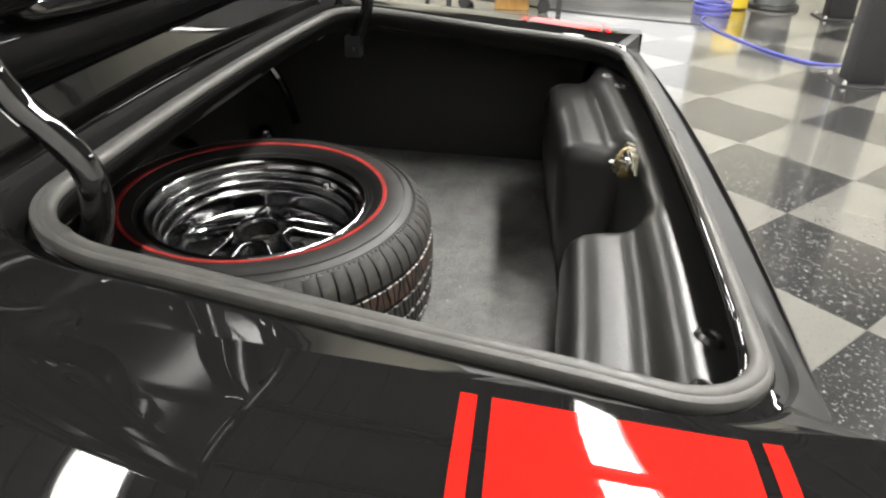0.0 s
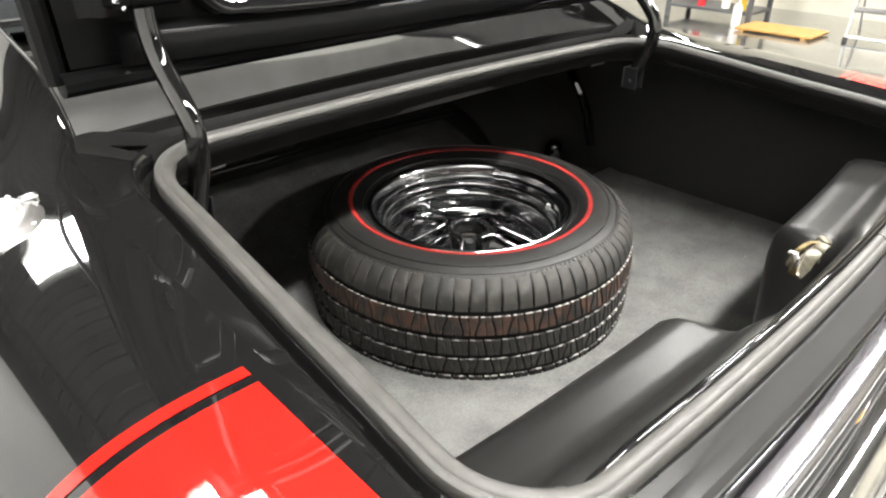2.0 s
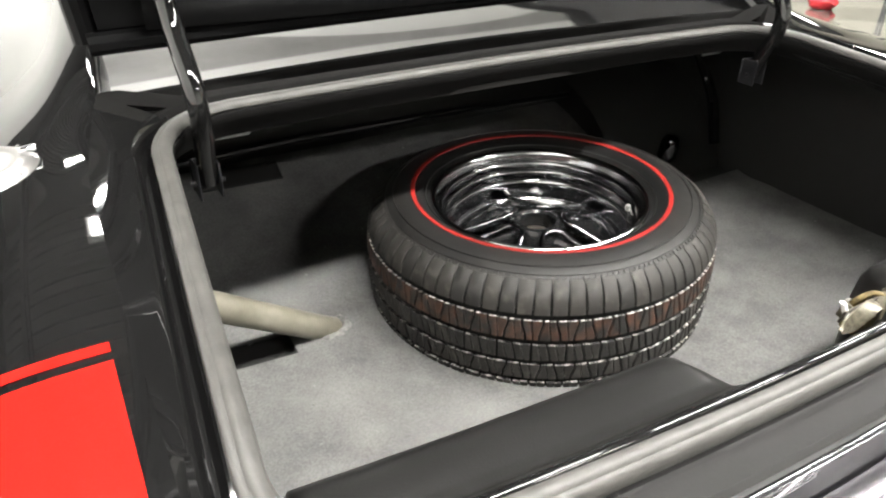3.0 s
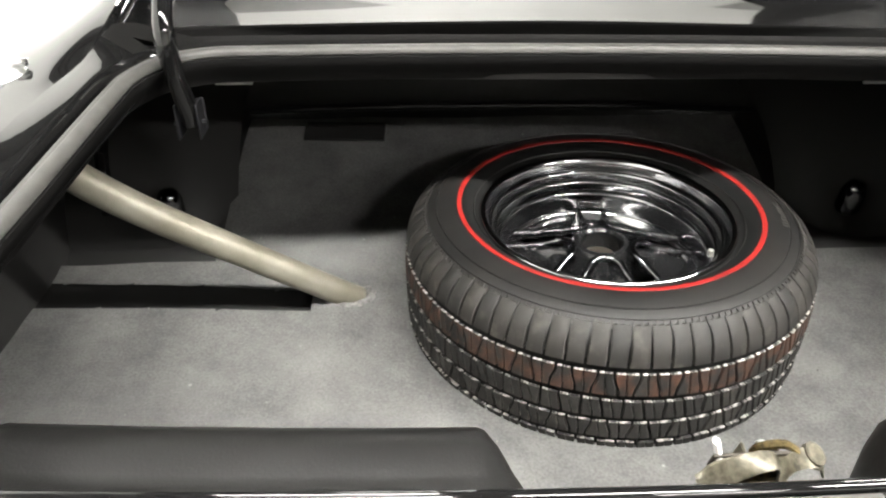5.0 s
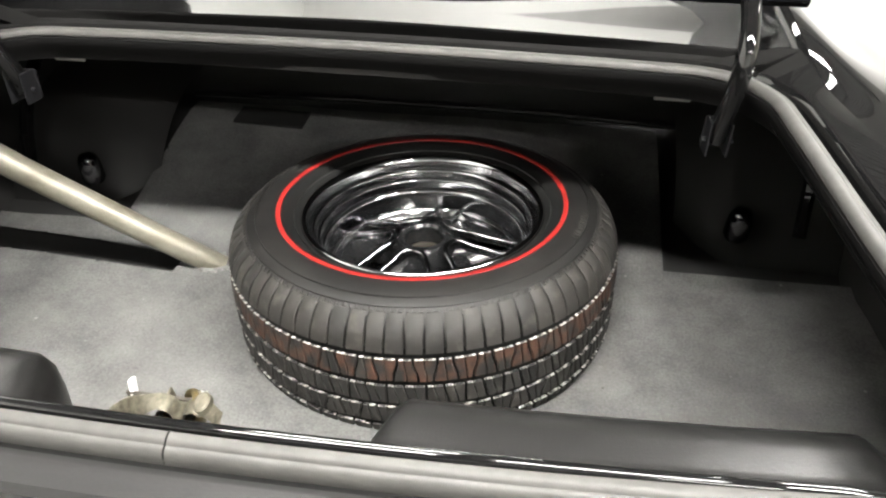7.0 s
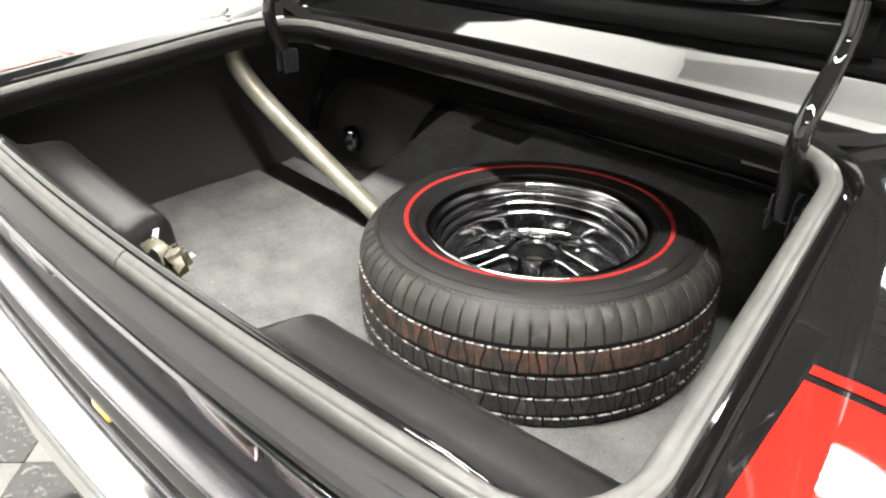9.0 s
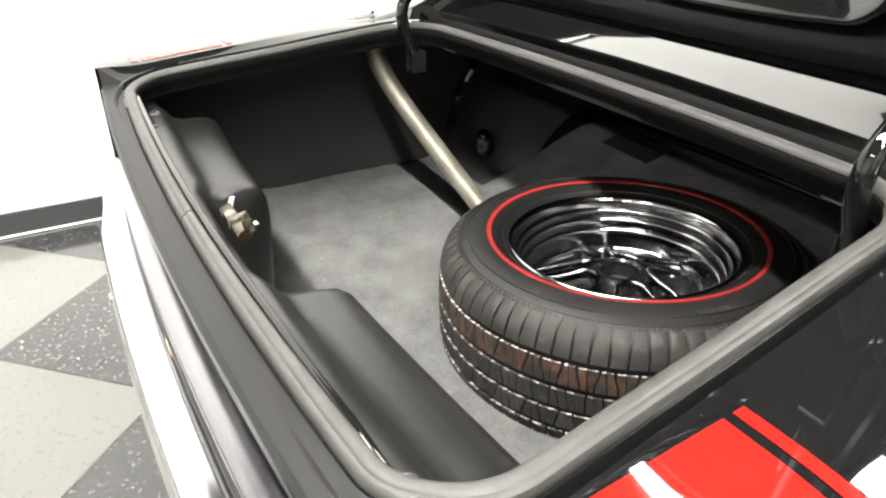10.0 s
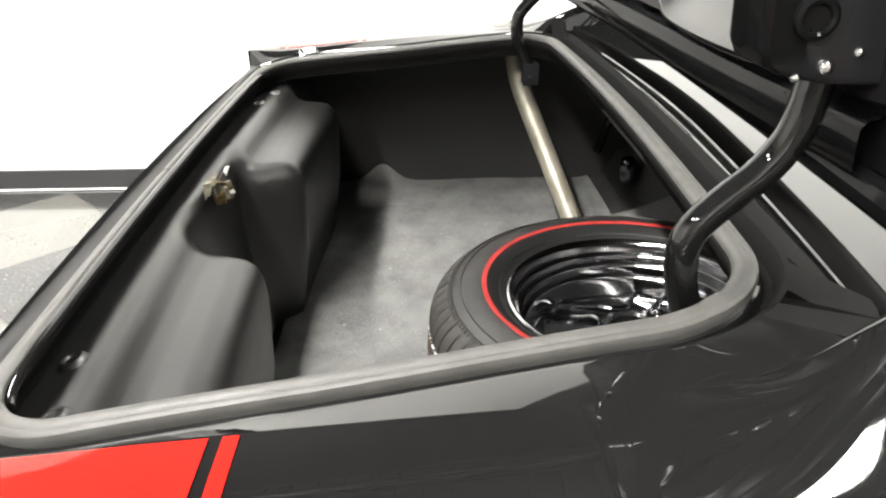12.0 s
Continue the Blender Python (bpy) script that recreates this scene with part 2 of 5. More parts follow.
def tube(points, radius, sides=12, closed=False, flat=1.0, up=(0, 0, 1), bm=None, radii=None):
    """A tube along points; flat squashes it along its second axis."""
    out = bm or bmesh.new()
    pts = [Vector(p) for p in points]
    n = len(pts)
    rings = []
    for k, p in enumerate(pts):
        before = pts[k - 1] if (k or closed) else p
        after = pts[(k + 1) % n] if (k < n - 1 or closed) else p
        ahead = (after - before).normalized()
        side = ahead.cross(Vector(up))
        side = side.normalized() if side.length > 1e-4 else Vector((1, 0, 0))
        top = side.cross(ahead).normalized()
        r = radii[k] if radii else radius
        rings.append([out.verts.new(p + side * (r * math.cos(a)) + top * (r * flat * math.sin(a))) for a in (2 * math.pi * j / sides for j in range(sides))])
    for k in range(n if closed else n - 1):
        one, two = rings[k], rings[(k + 1) % n]
        for j in range(sides):
            out.faces.new((one[j], one[(j + 1) % sides], two[(j + 1) % sides], two[j]))
    if not closed:
        out.faces.new(rings[0][::-1])
        out.faces.new(rings[-1])
    return out


def smooth_line(points, steps=8):
    """A Catmull-Rom line through points."""
    pts = [Vector(p) for p in points]
    pts = [2 * pts[0] - pts[1], *pts, 2 * pts[-1] - pts[-2]]
    out = []
    for k in range(1, len(pts) - 2):
        a, b, c, d = pts[k - 1 : k + 3]
        for j in range(steps):
            t = j / steps
            out.append(0.5 * (2 * b + (c - a) * t + (2 * a - 5 * b + 4 * c - d) * t * t + (3 * b - a - 3 * c + d) * t**3))
    return out + [pts[-2]]


def sheet(rows, thick=0.0, bm=None, close=False):
    """A grid of rows of points as a surface; thick gives it a back below (along its normals)."""
    out = bm or bmesh.new()
    grid = [[out.verts.new(p) for p in row] for row in rows]
    count = len(rows) if close else len(rows) - 1
    faces = []
    for k in range(count):
        one, two = grid[k], grid[(k + 1) % len(rows)]
        for j in range(len(one) - 1):
            faces.append(out.faces.new((one[j], one[j + 1], two[j + 1], two[j])))
    if thick:
        bmesh.ops.recalc_face_normals(out, faces=faces)
        bmesh.ops.solidify(out, geom=faces, thickness=thick)
    return out


def mix(a, b, t):
    return a + (b - a) * t


def step(a, b, x):
    t = min(1.0, max(0.0, (x - a) / (b - a)))
    return t * t * (3 - 2 * t)


def curve(x, table):
    """Smooth interpolation in a short table of (x, value), without kinks at its points."""
    if x <= table[0][0]:
        return table[0][1]
    if x >= table[-1][0]:
        return table[-1][1]
    slopes = [(q[1] - p[1]) / (q[0] - p[0]) for p, q in zip(table, table[1:])]
    tangents = [slopes[0]]
    for a, b in zip(slopes, slopes[1:]):
        tangents.append(0.0 if a * b <= 0 else 2 * a * b / (a + b))
    tangents.append(slopes[-1])
    for k in range(len(table) - 1):
        (a, u), (b, v) = table[k], table[k + 1]
        if x <= b:
            h = b - a
            t = (x - a) / h
            return u * (1 + 2 * t) * (1 - t) ** 2 + tangents[k] * h * t * (1 - t) ** 2 + v * t * t * (3 - 2 * t) + tangents[k + 1] * h * t * t * (t - 1)
    return table[-1][1]


# ---- the room ----
WALL_X, FAR_X, BACK_Y, FRONT_Y, ROOM_H = -2.13, 7.9, -7.5, 5.9, 4.25


def wall(name, x0, y0, x1, y1, label, paint=wall_paint):
    ob = part(name, box(x1 - x0, y1 - y0, ROOM_H, at=((x0 + x1) / 2, (y0 + y1) / 2, 0)), paint)
    return tagged(ob, label, "wall", kind="structure")


WHITE_TOP = 3.2
tagged(part("wall_west", box(0.15, FRONT_Y - BACK_Y + 0.3, WHITE_TOP, at=(WALL_X - 0.075, (BACK_Y + FRONT_Y) / 2, 0)), wall_paint), "plain white painted showroom wall with a black baseboard", "wall", kind="structure")
# Unseen dark band, added so the quarter panels reflect less white wall.
tagged(part("wall_upper", box(0.15, FRONT_Y - BACK_Y + 0.3, ROOM_H - WHITE_TOP, at=(WALL_X - 0.079, (BACK_Y + FRONT_Y) / 2, WHITE_TOP)), upper_dark), "dark unseen upper wall band, added to keep the paint's reflections dark", "wall", kind="structure")
wall("wall_east", FAR_X, BACK_Y - 0.15, FAR_X + 0.15, FRONT_Y + 0.15, "cream painted workshop wall behind tools and shelves", cream_paint)
wall("wall_south", WALL_X, BACK_Y - 0.15, FAR_X, BACK_Y, "plain white painted wall behind the car")
# North wall is unseen; placed, and greyed above, for what the car paint reflects.
NORTH_TOP = 3.0
tagged(part("wall_north", box(FAR_X - WALL_X, 0.15, NORTH_TOP, at=((WALL_X + FAR_X) / 2, FRONT_Y + 0.075, 0)), wall_paint), "plain white painted wall beyond the car", "wall", kind="structure")
tagged(part("wall_north_upper", box(FAR_X - WALL_X, 0.15, ROOM_H - NORTH_TOP, at=((WALL_X + FAR_X) / 2, FRONT_Y + 0.079, NORTH_TOP)), grey_paint), "grey unseen upper wall band, added to dim the tulip panel's reflection", "wall", kind="structure")

board = bmesh.new()
box(0.012, FRONT_Y - BACK_Y, 0.105, 0.003, 1, at=(WALL_X + 0.006, (BACK_Y + FRONT_Y) / 2, 0), bm=board)
tagged(part("baseboard", board, base_vinyl), "black vinyl baseboard along the white wall", "baseboard", kind="structure")
bead = tube([(WALL_X + 0.016, BACK_Y, 0.006), (WALL_X + 0.016, FRONT_Y, 0.006)], 0.005, 8)
tagged(part("trim", bead, white_enamel), "thin pale sealant bead below the baseboard", "trim", kind="structure")

roof = bmesh.new()
box(FAR_X - WALL_X + 0.3, FRONT_Y - BACK_Y + 0.3, 0.12, at=((WALL_X + FAR_X) / 2, (BACK_Y + FRONT_Y) / 2, ROOM_H), bm=roof)
for k in range(66):
    box(FAR_X - WALL_X, 0.075, 0.028, at=((WALL_X + FAR_X) / 2, BACK_Y + 0.1 + k * 0.2, ROOM_H - 0.028), bm=roof)
tagged(part("ceiling", roof, ceiling_paint), "grey metal deck ceiling with ribs", "ceiling", kind="structure")


def roof_beam(x):
    ob = thing("roof_beam", (x, 0, ROOM_H - 0.45), "dark steel truss beam under the ceiling", "beam", "roof beams")
    part("top_chord", box(0.08, FRONT_Y - BACK_Y - 0.02, 0.06, at=(0, (BACK_Y + FRONT_Y) / 2, 0.24)), beam_steel, ob)
    part("bottom_chord", box(0.08, FRONT_Y - BACK_Y - 0.02, 0.06, at=(0, (BACK_Y + FRONT_Y) / 2, 0.0)), beam_steel, ob)
    web = bmesh.new()
    for k in range(21):
        y = BACK_Y + 0.2 + k * 0.62
        tube([(0, y, 0.03), (0, y + 0.31, 0.27)], 0.016, 6, bm=web)
        tube([(0, y + 0.31, 0.27), (0, y + 0.62, 0.03)], 0.016, 6, bm=web)
    part("web", web, beam_steel, ob)
    return ob


for x in (-1.6, 0.18, 1.78, 4.1, 7.2):
    roof_beam(x)


def ceiling_light(x, y):
    ob = thing("ceiling_light", (x, y, LIGHT_HEIGHT), "long white ceiling light fixture, switched on", "ceiling light", "ceiling lights")
    part("housing", box(1.30, 0.36, 0.06, 0.01, 2, at=(0, 0, 0.01)), white_enamel, ob)
    part("diffuser", box(1.22, 0.28, 0.012, at=(0, 0, -0.002)), lamp_glow, ob, "glowing white diffuser")
    for sx, sy, x1, y1 in ((1.30, 0.02, 0, 0.17), (1.30, 0.02, 0, -0.17), (0.02, 0.32, 0.64, 0), (0.02, 0.32, -0.64, 0)):
        part("skirt", box(sx, sy, 0.030, 0.003, 1, at=(x1, y1, -0.021)), white_enamel, ob)
    for dx in (-0.5, 0.5):
        part("hanger", tube([(dx, 0, 0.06), (dx, 0, ROOM_H - LIGHT_HEIGHT)], 0.006, 8), beam_steel, ob)
    return ob


for x, ys in LIGHT_COLUMNS:
    for y in ys:
        ceiling_light(x, y)

# ---- the floor: 0.61 m checkerboard tiles laid at 45 degrees to the car ----
TILE, TILE_TURN, TILE_AT = 0.61, radians(45.1), Vector((3.509, -1.201))
slab = part("floor", box(FAR_X - WALL_X + 0.3, FRONT_Y - BACK_Y + 0.3, 0.1, at=((WALL_X + FAR_X) / 2, (BACK_Y + FRONT_Y) / 2, -0.106)), grey_plastic)
tagged(slab, "polished black and white checkered tile floor", "floor", kind="structure")


# ---- car body ----
def lip_z(y):
    return curve(y, ((-0.36, 0.888), (-0.34, 0.894), (-0.31, 0.908), (-0.28, 0.920), (-0.15, 0.939), (0.05, 0.960), (0.25, 0.983), (0.39, 0.995), (0.6, 0.997)))


def quarter_z(y):
    """The deck's height at its side edge, rising gently forwards."""
    return 0.9625 + 0.082 * y - 0.055 * y * y + 0.010 * y**3 + 0.012 * step(-0.23, -0.33, y)


def opening(off, dz=0.0, corner=18, side=24, rear=None):
    """The outline of the boot opening, pushed outwards by off and raised by dz, anticlockwise from the rear left; rear sets it level with the tail's edge there."""
    pts = []
    corners = (((-0.632, -0.2635), 0.0695), ((0.632, -0.2635), 0.0695), ((0.5772, 0.3738), 0.1015), ((-0.5772, 0.3738), 0.1015))
    flat = [Vector(c) for c, _ in corners]
    for k in range(4):
        a, b, c = flat[k - 1], flat[k], flat[(k + 1) % 4]
        u, v = (a - b).normalized(), (c - b).normalized()
        r = corners[k][1]
        half = u.angle(v) / 2
        middle = b + (u + v).normalized() * (r / math.sin(half))
        start, end = b + u * (r / math.tan(half)), b + v * (r / math.tan(half))
        a0 = math.atan2(*(start - middle).yx)
        a1 = math.atan2(*(end - middle).yx)
        if a1 < a0:
            a1 += 2 * math.pi
        for j in range(corner + 1):
            w = mix(a0, a1, j / corner)
            pts.append((middle + Vector((math.cos(w), math.sin(w))) * r, Vector((math.cos(w), math.sin(w)))))
        nxt, after = flat[(k + 1) % 4], flat[(k + 2) % 4]
        u2, v2 = (b - nxt).normalized(), (after - nxt).normalized()
        stop = nxt + u2 * (corners[(k + 1) % 4][1] / math.tan(u2.angle(v2) / 2))
        line = stop - end
        out = Vector((line.y, -line.x)).normalized()
        for j in range(1, side):
            pts.append((end + line * (j / side), out))
    ring = []
    for p, out in pts:
        q = p + out * off
        bow = max(0.0, 1 - (q.x / 0.62) ** 2)
        y = q.y - 0.022 * bow if q.y < -0.19 else q.y + (0.027 * bow if q.y > 0.34 else 0)
        z = lip_z(y) + dz
        if rear is not None:
            level = lip_z(-0.320 - 0.026 * max(0.0, 1 - (q.x / 0.66) ** 2)) + rear
            level = mix(level, lip_z(y) + max(dz, -0.010), step(0.42, 0.58, abs(q.x)))
            z = mix(level, z, step(-0.26, -0.17, y))
        ring.append(Vector((q.x, y, z)))
    return ring


def sail_rise(y):
    """How far the buttress stands above the deck: a quick rise behind the boot, then a long even slope."""
    run = 0.02 * math.log1p(math.exp((y - 0.372) / 0.02))
    return 0.05 * (1 - math.exp(-run / 0.10)) + 0.20 * run


def crest_x(y):
    return mix(0.682, 0.632, step(0.20, 0.60, y)) - 0.04 * step(0.6, 1.75, y)


def outer_frame(count_ring):
    """The deck's outer edge, one point for each point of the opening: a plain frame round it."""
    out = []
    for p in count_ring:
        x, y = p.x, p.y
        if y < -0.285:
            q = Vector((max(-0.682, min(0.682, x * 1.06)), -0.320))
        elif y > 0.41:
            q = Vector((max(-0.655, min(0.655, x * 1.18)), y + 0.004))
        else:
            yq = curve(y, ((-0.285, -0.318), (-0.20, -0.22), (0.30, 0.32), (0.41, 0.452)))
            q = Vector((math.copysign(crest_x(yq), x), yq))
        side = step(0.668, 0.682, abs(q.x)) if y < -0.285 else step(0.50, 0.69, abs(q.x))
        bow = -0.026 * max(0.0, 1 - (q.x / 0.66) ** 2) if q.y < -0.3 else 0
        out.append(Vector((q.x, q.y + bow, mix(lip_z(q.y + bow), quarter_z(q.y) + (sail_rise(q.y) if q.y < 0.44 else 0.0), side))))
    return out


car = thing("car", (0, 0, 0), "glossy black two-door car with red rear stripes and open boot", "car")
car.rotation_euler = (0, radians(0.55), radians(0.43))

edge = opening(0.058, 0.0)
deck = sheet([[*col] for col in zip(*[outer_frame(edge), opening(0.050, 0.0, rear=0.0003), opening(0.045, -0.001, rear=0.0006), opening(0.041, -0.006, rear=0.0008), opening(0.039, -0.022, rear=0.0009), opening(0.034, -0.0235, rear=0.0012), opening(0.0325, -0.024, rear=0.0013), opening(0.027, -0.015, rear=0.0012), opening(0.0035, -0.011), opening(0.0010, -0.0125), opening(0.0010, -0.018), opening(0.0045, -0.026), opening(0.0115, -0.036), opening(0.0180, -0.046), opening(0.0200, -0.052)])], close=True)
frame_part = part("boot_frame", deck, deck_paint, car, "black painted boot opening with a drain gutter")
for extra in (gutter_black, ledge_satin):
    frame_part.data.materials.append(extra)
for n, face in enumerate(frame_part.data.polygons):
    band = n % 14
    if band >= 8 or face.center.y > 0.385:
        face.material_index = 1
    elif face.center.y < -0.285:
        face.material_index = 1 if band >= 7 else 2


def strip_profile():
    """A soft rubber bulb with a shallow lengthwise groove on its outer third."""
    return [(0.0040, -0.0115), (0.0014, -0.0085), (0.0016, -0.0045), (0.0042, -0.0008), (0.0080, 0.0010), (0.0120, 0.0012), (0.0152, 0.0005), (0.0166, -0.0009), (0.0180, -0.0007), (0.0205, -0.0006), (0.0232, -0.0022), (0.0246, -0.0060), (0.0244, -0.0105), (0.0235, -0.0150)]


def strip_ring(off, rise):
    """One line of the weatherstrip; along the rear it leaves room for the glossy edge inside it."""
    wide, tight = opening(off, rise), opening(0.0065 + 0.74 * off, rise)
    return [p.lerp(q, step(-0.255, -0.290, p.y)) for p, q in zip(wide, tight)]


strip = sheet([[*col] for col in zip(*[strip_ring(o, h) for o, h in strip_profile()])], close=True)
part("weatherstrip", strip, strip_rubber, car, "grey rubber weatherstrip round the boot opening")
pinch = [p - Vector((0, 0, 0.016 * step(0.52, 0.61, abs(p.x)))) for p in opening(0.0015, -0.0068) if p.y < -0.262]
pinch.sort(key=lambda p: p.x)
part("pinch_edge", tube(pinch, 0.0050, 12), black_paint, car, "glossy black rolled edge inside the weatherstrip")
joint = min(range(len(edge)), key=lambda k: abs(edge[k].x - 0.046) + (10 if edge[k].y > 0 else 0))
seam = tube([strip_ring(o, h + 0.0001)[joint] for o, h in strip_profile()[1:-1]], 0.0008, 6)
part("strip_joint", seam, groove_rubber, car, "dark joint of the weatherstrip")


# quarter panels: cross sections from the deck's edge out and down
def section(y):
    """Points (x, z) of the right quarter at y, from the deck's edge or the sail's crest outwards."""
    top = quarter_z(y)
    fade = step(0.35, 1.1, y)
    up = sail_rise(y)
    x0 = crest_x(y)
    lean = step(0.20, 0.75, y)
    wide = step(0.34, 0.60, y)
    def fall(x):
        d = x - 0.682
        return 0.02 * d - 0.0449 * (max(d, 0) / 0.19) ** mix(3.6, 2.6, step(0.05, 0.28, y))
    return [
        (x0, top + up), (mix(0.702, x0 + 0.020, lean), top + fall(0.702) + mix(0.80, 0.80, wide) * up), (mix(0.740, x0 + 0.055, lean), top + fall(0.740) + mix(0.34, 0.38, wide) * up), (mix(0.785, x0 + 0.115, lean), top + fall(0.785) + mix(0.06, 0.09, wide) * up), (0.832, top + fall(0.832) + 0.06 * wide * up), (0.874, top + fall(0.874) + 0.03 * wide * up),
        (0.905, top - 0.115), (0.926, top - 0.220), (0.942 + 0.01 * fade, top - 0.34), (0.950 + 0.015 * fade, top - 0.46), (0.938 + 0.02 * fade, top - 0.60), (0.905 + 0.03 * fade, top - 0.70),
    ]


def spline(pts, count):
    """A natural cubic spline through pts, sampled at even steps of its length."""
    p = np.array(pts)
    n = len(p)
    t = np.concatenate([[0], np.cumsum(np.hypot(*np.diff(p, axis=0).T))])
    h = np.diff(t)
    a = np.eye(n)
    b = np.zeros((n, 2))
    for k in range(1, n - 1):
        a[k, k - 1], a[k, k], a[k, k + 1] = h[k - 1], 2 * (h[k - 1] + h[k]), h[k]
        b[k] = 6 * ((p[k + 1] - p[k]) / h[k] - (p[k] - p[k - 1]) / h[k - 1])
    m = np.linalg.solve(a, b)
    out = []
    for v in np.linspace(0, t[-1], count):
        k = min(int(np.searchsorted(t, v, side="right")) - 1, n - 2)
        q, r = t[k + 1] - v, v - t[k]
        out.append(m[k] * q**3 / (6 * h[k]) + m[k + 1] * r**3 / (6 * h[k]) + (p[k] / h[k] - m[k] * h[k] / 6) * q + (p[k + 1] / h[k] - m[k + 1] * h[k] / 6) * r)
    return out


QUARTER_Y0, QUARTER_Y1, QNY, QNU = -0.326, 1.75, 190, 66


def faired_quarter():
    """The right quarter as a grid of points on fair cross sections."""
    rows = []
    for j in range(QNY + 1):
        y = mix(QUARTER_Y0, QUARTER_Y1, j / QNY)
        rows.append([(x, y, z) for x, z in spline(section(y), QNU + 1)])
    g = np.array(rows)
    for k in range(70):
        g[1:-1, 1:] += 0.25 * (g[:-2, 1:] + g[2:, 1:] - 2 * g[1:-1, 1:])
        if k % 10 == 0:
            g[:, 1:-1] += 0.25 * (g[:, :-2] + g[:, 2:] - 2 * g[:, 1:-1])
    return g


QUARTER = faired_quarter()


def quarter_point(y, u):
    a = min(max((y - QUARTER_Y0) / (QUARTER_Y1 - QUARTER_Y0) * QNY, 0), QNY - 1e-6)
    b = min(max(u * QNU, 0), QNU - 1e-6)
    j, k = int(a), int(b)
    p = mix(mix(QUARTER[j, k], QUARTER[j + 1, k], a - j), mix(QUARTER[j, k + 1], QUARTER[j + 1, k + 1], a - j), b - k)
    return Vector((float(p[0]), float(p[1]), float(p[2])))


def quarter_sheet(side, y0, y1, u0=0.0, u1=1.0, lift=0.0, ny=30, nu=QNU):
    rows = []
    for j in range(ny + 1):
        y = mix(y0, y1, j / ny)
        row = []
        for k in range(nu + 1):
            u = mix(u0, u1, k / nu)
            p = quarter_point(y, u)
            t = quarter_point(y, min(1.0, u + 0.01)) - quarter_point(y, max(0.0, u - 0.01))
            t = Vector((t.x, t.z)).normalized()
            row.append(Vector((side * (p.x - t.y * lift), p.y, p.z + t.x * lift)))
        rows.append(row)
    return rows


REAR_Y, NOSE_Y = -0.326, 4.75
for side in (-1, 1):
    quarter = part("quarter_panel", sheet(quarter_sheet(side, REAR_Y, 1.75, ny=QNY)), black_paint, car, "glossy black quarter panel", 50)
    cap = bmesh.new()
    end = [cap.verts.new((side * p.x, REAR_Y, p.z)) for p in (quarter_point(REAR_Y, k / 44) for k in range(45))]
    end += [cap.verts.new((side * 0.682, REAR_Y, 0.40))]
    cap.faces.new(end)
    part("quarter_end", cap, black_paint, car)
    for y0, y1 in ((-0.046, -0.034), (-0.229, -0.056), (-0.252, -0.239)):
        part("stripe", sheet(quarter_sheet(side, y0, y1, 0.020 if side < 0 else 0.004, 0.93, 0.0012, ny=10)), red_paint, quarter, "bright red painted stripe", 50)

# tail of the car below the deck's rear edge
def tail_bow(x):
    return -0.026 * max(0.0, 1 - (x / 0.66) ** 2)


def across(points, half, count=40):
    return [[Vector((mix(-half, half, j / count), y + tail_bow(mix(-half, half, j / count)), z)) for y, z in points] for j in range(count + 1)]


tail_panel = part("tail_panel", sheet(across(((-0.319, 0.901), (-0.324, 0.896), (-0.322, 0.884), (-0.312, 0.868), (-0.298, 0.856), (-0.292, 0.836), (-0.292, 0.745), (-0.298, 0.735), (-0.298, 0.66), (-0.290, 0.50), (-0.27, 0.42)), 0.682)), edge_paint, car, "black painted tail panel under the boot edge", 50)
tail_panel.data.materials.append(ledge_satin)
for n, face in enumerate(tail_panel.data.polygons):
    if n % 10 <= 3:
        face.material_index = 1
part("tail_lip", sheet(across(((-0.306, 0.868), (-0.318, 0.867), (-0.3205, 0.8645), (-0.318, 0.862), (-0.304, 0.860)), 0.682)), spoke_paint, car, "thin dark metal edge moulding", 60)
part("lower_moulding", sheet(across(((-0.296, 0.722), (-0.322, 0.718), (-0.330, 0.708), (-0.330, 0.698), (-0.320, 0.690), (-0.296, 0.688)), 0.675)), satin_black, car, "satin black moulding under the trim", 60)
part("bumper_filler", sheet(across(((-0.296, 0.682), (-0.340, 0.676), (-0.358, 0.668), (-0.360, 0.660), (-0.296, 0.655)), 0.670)), filler_grey, car, "grey painted filler panel above the bumper", 60)
part("tail_trim", sheet(across(((-0.296, 0.752), (-0.318, 0.752), (-0.328, 0.746), (-0.330, 0.736), (-0.324, 0.728), (-0.298, 0.726)), 0.675)), grey_chrome, car, "dull chrome trim moulding across the tail", 60)
for side in (-1, 1):
    for k in range(3):
        lens = box(0.15, 0.02, 0.050, 0.008, 2, at=(side * (0.24 + 0.165 * k), -0.290 + tail_bow(0.24 + 0.165 * k), 0.795), bm=None)
        part("tail_lamp", lens, lens_red, car, "dark red tail lamp lens")
flap = box(0.26, 0.012, 0.05, 0.006, 2, at=(0, -0.314, 0.795))
part("plate_panel", flap, satin_black, car)
part("reversing_lamp", box(0.05, 0.02, 0.03, 0.006, 2, at=(0.0, -0.346, 0.669)), lens_amber, car, "small amber lamp lens")


for k, (x, wide) in enumerate(((-0.118, 0.016), (-0.096, 0.020), (-0.070, 0.022), (-0.044, 0.018))):
    part("script_bar", box(wide, 0.004, 0.006, 0.001, 1, at=(x, -0.318 + tail_bow(x) + 0.012, 0.852 - 0.001 * k)), edge_chrome, car, "small bright badge bar")


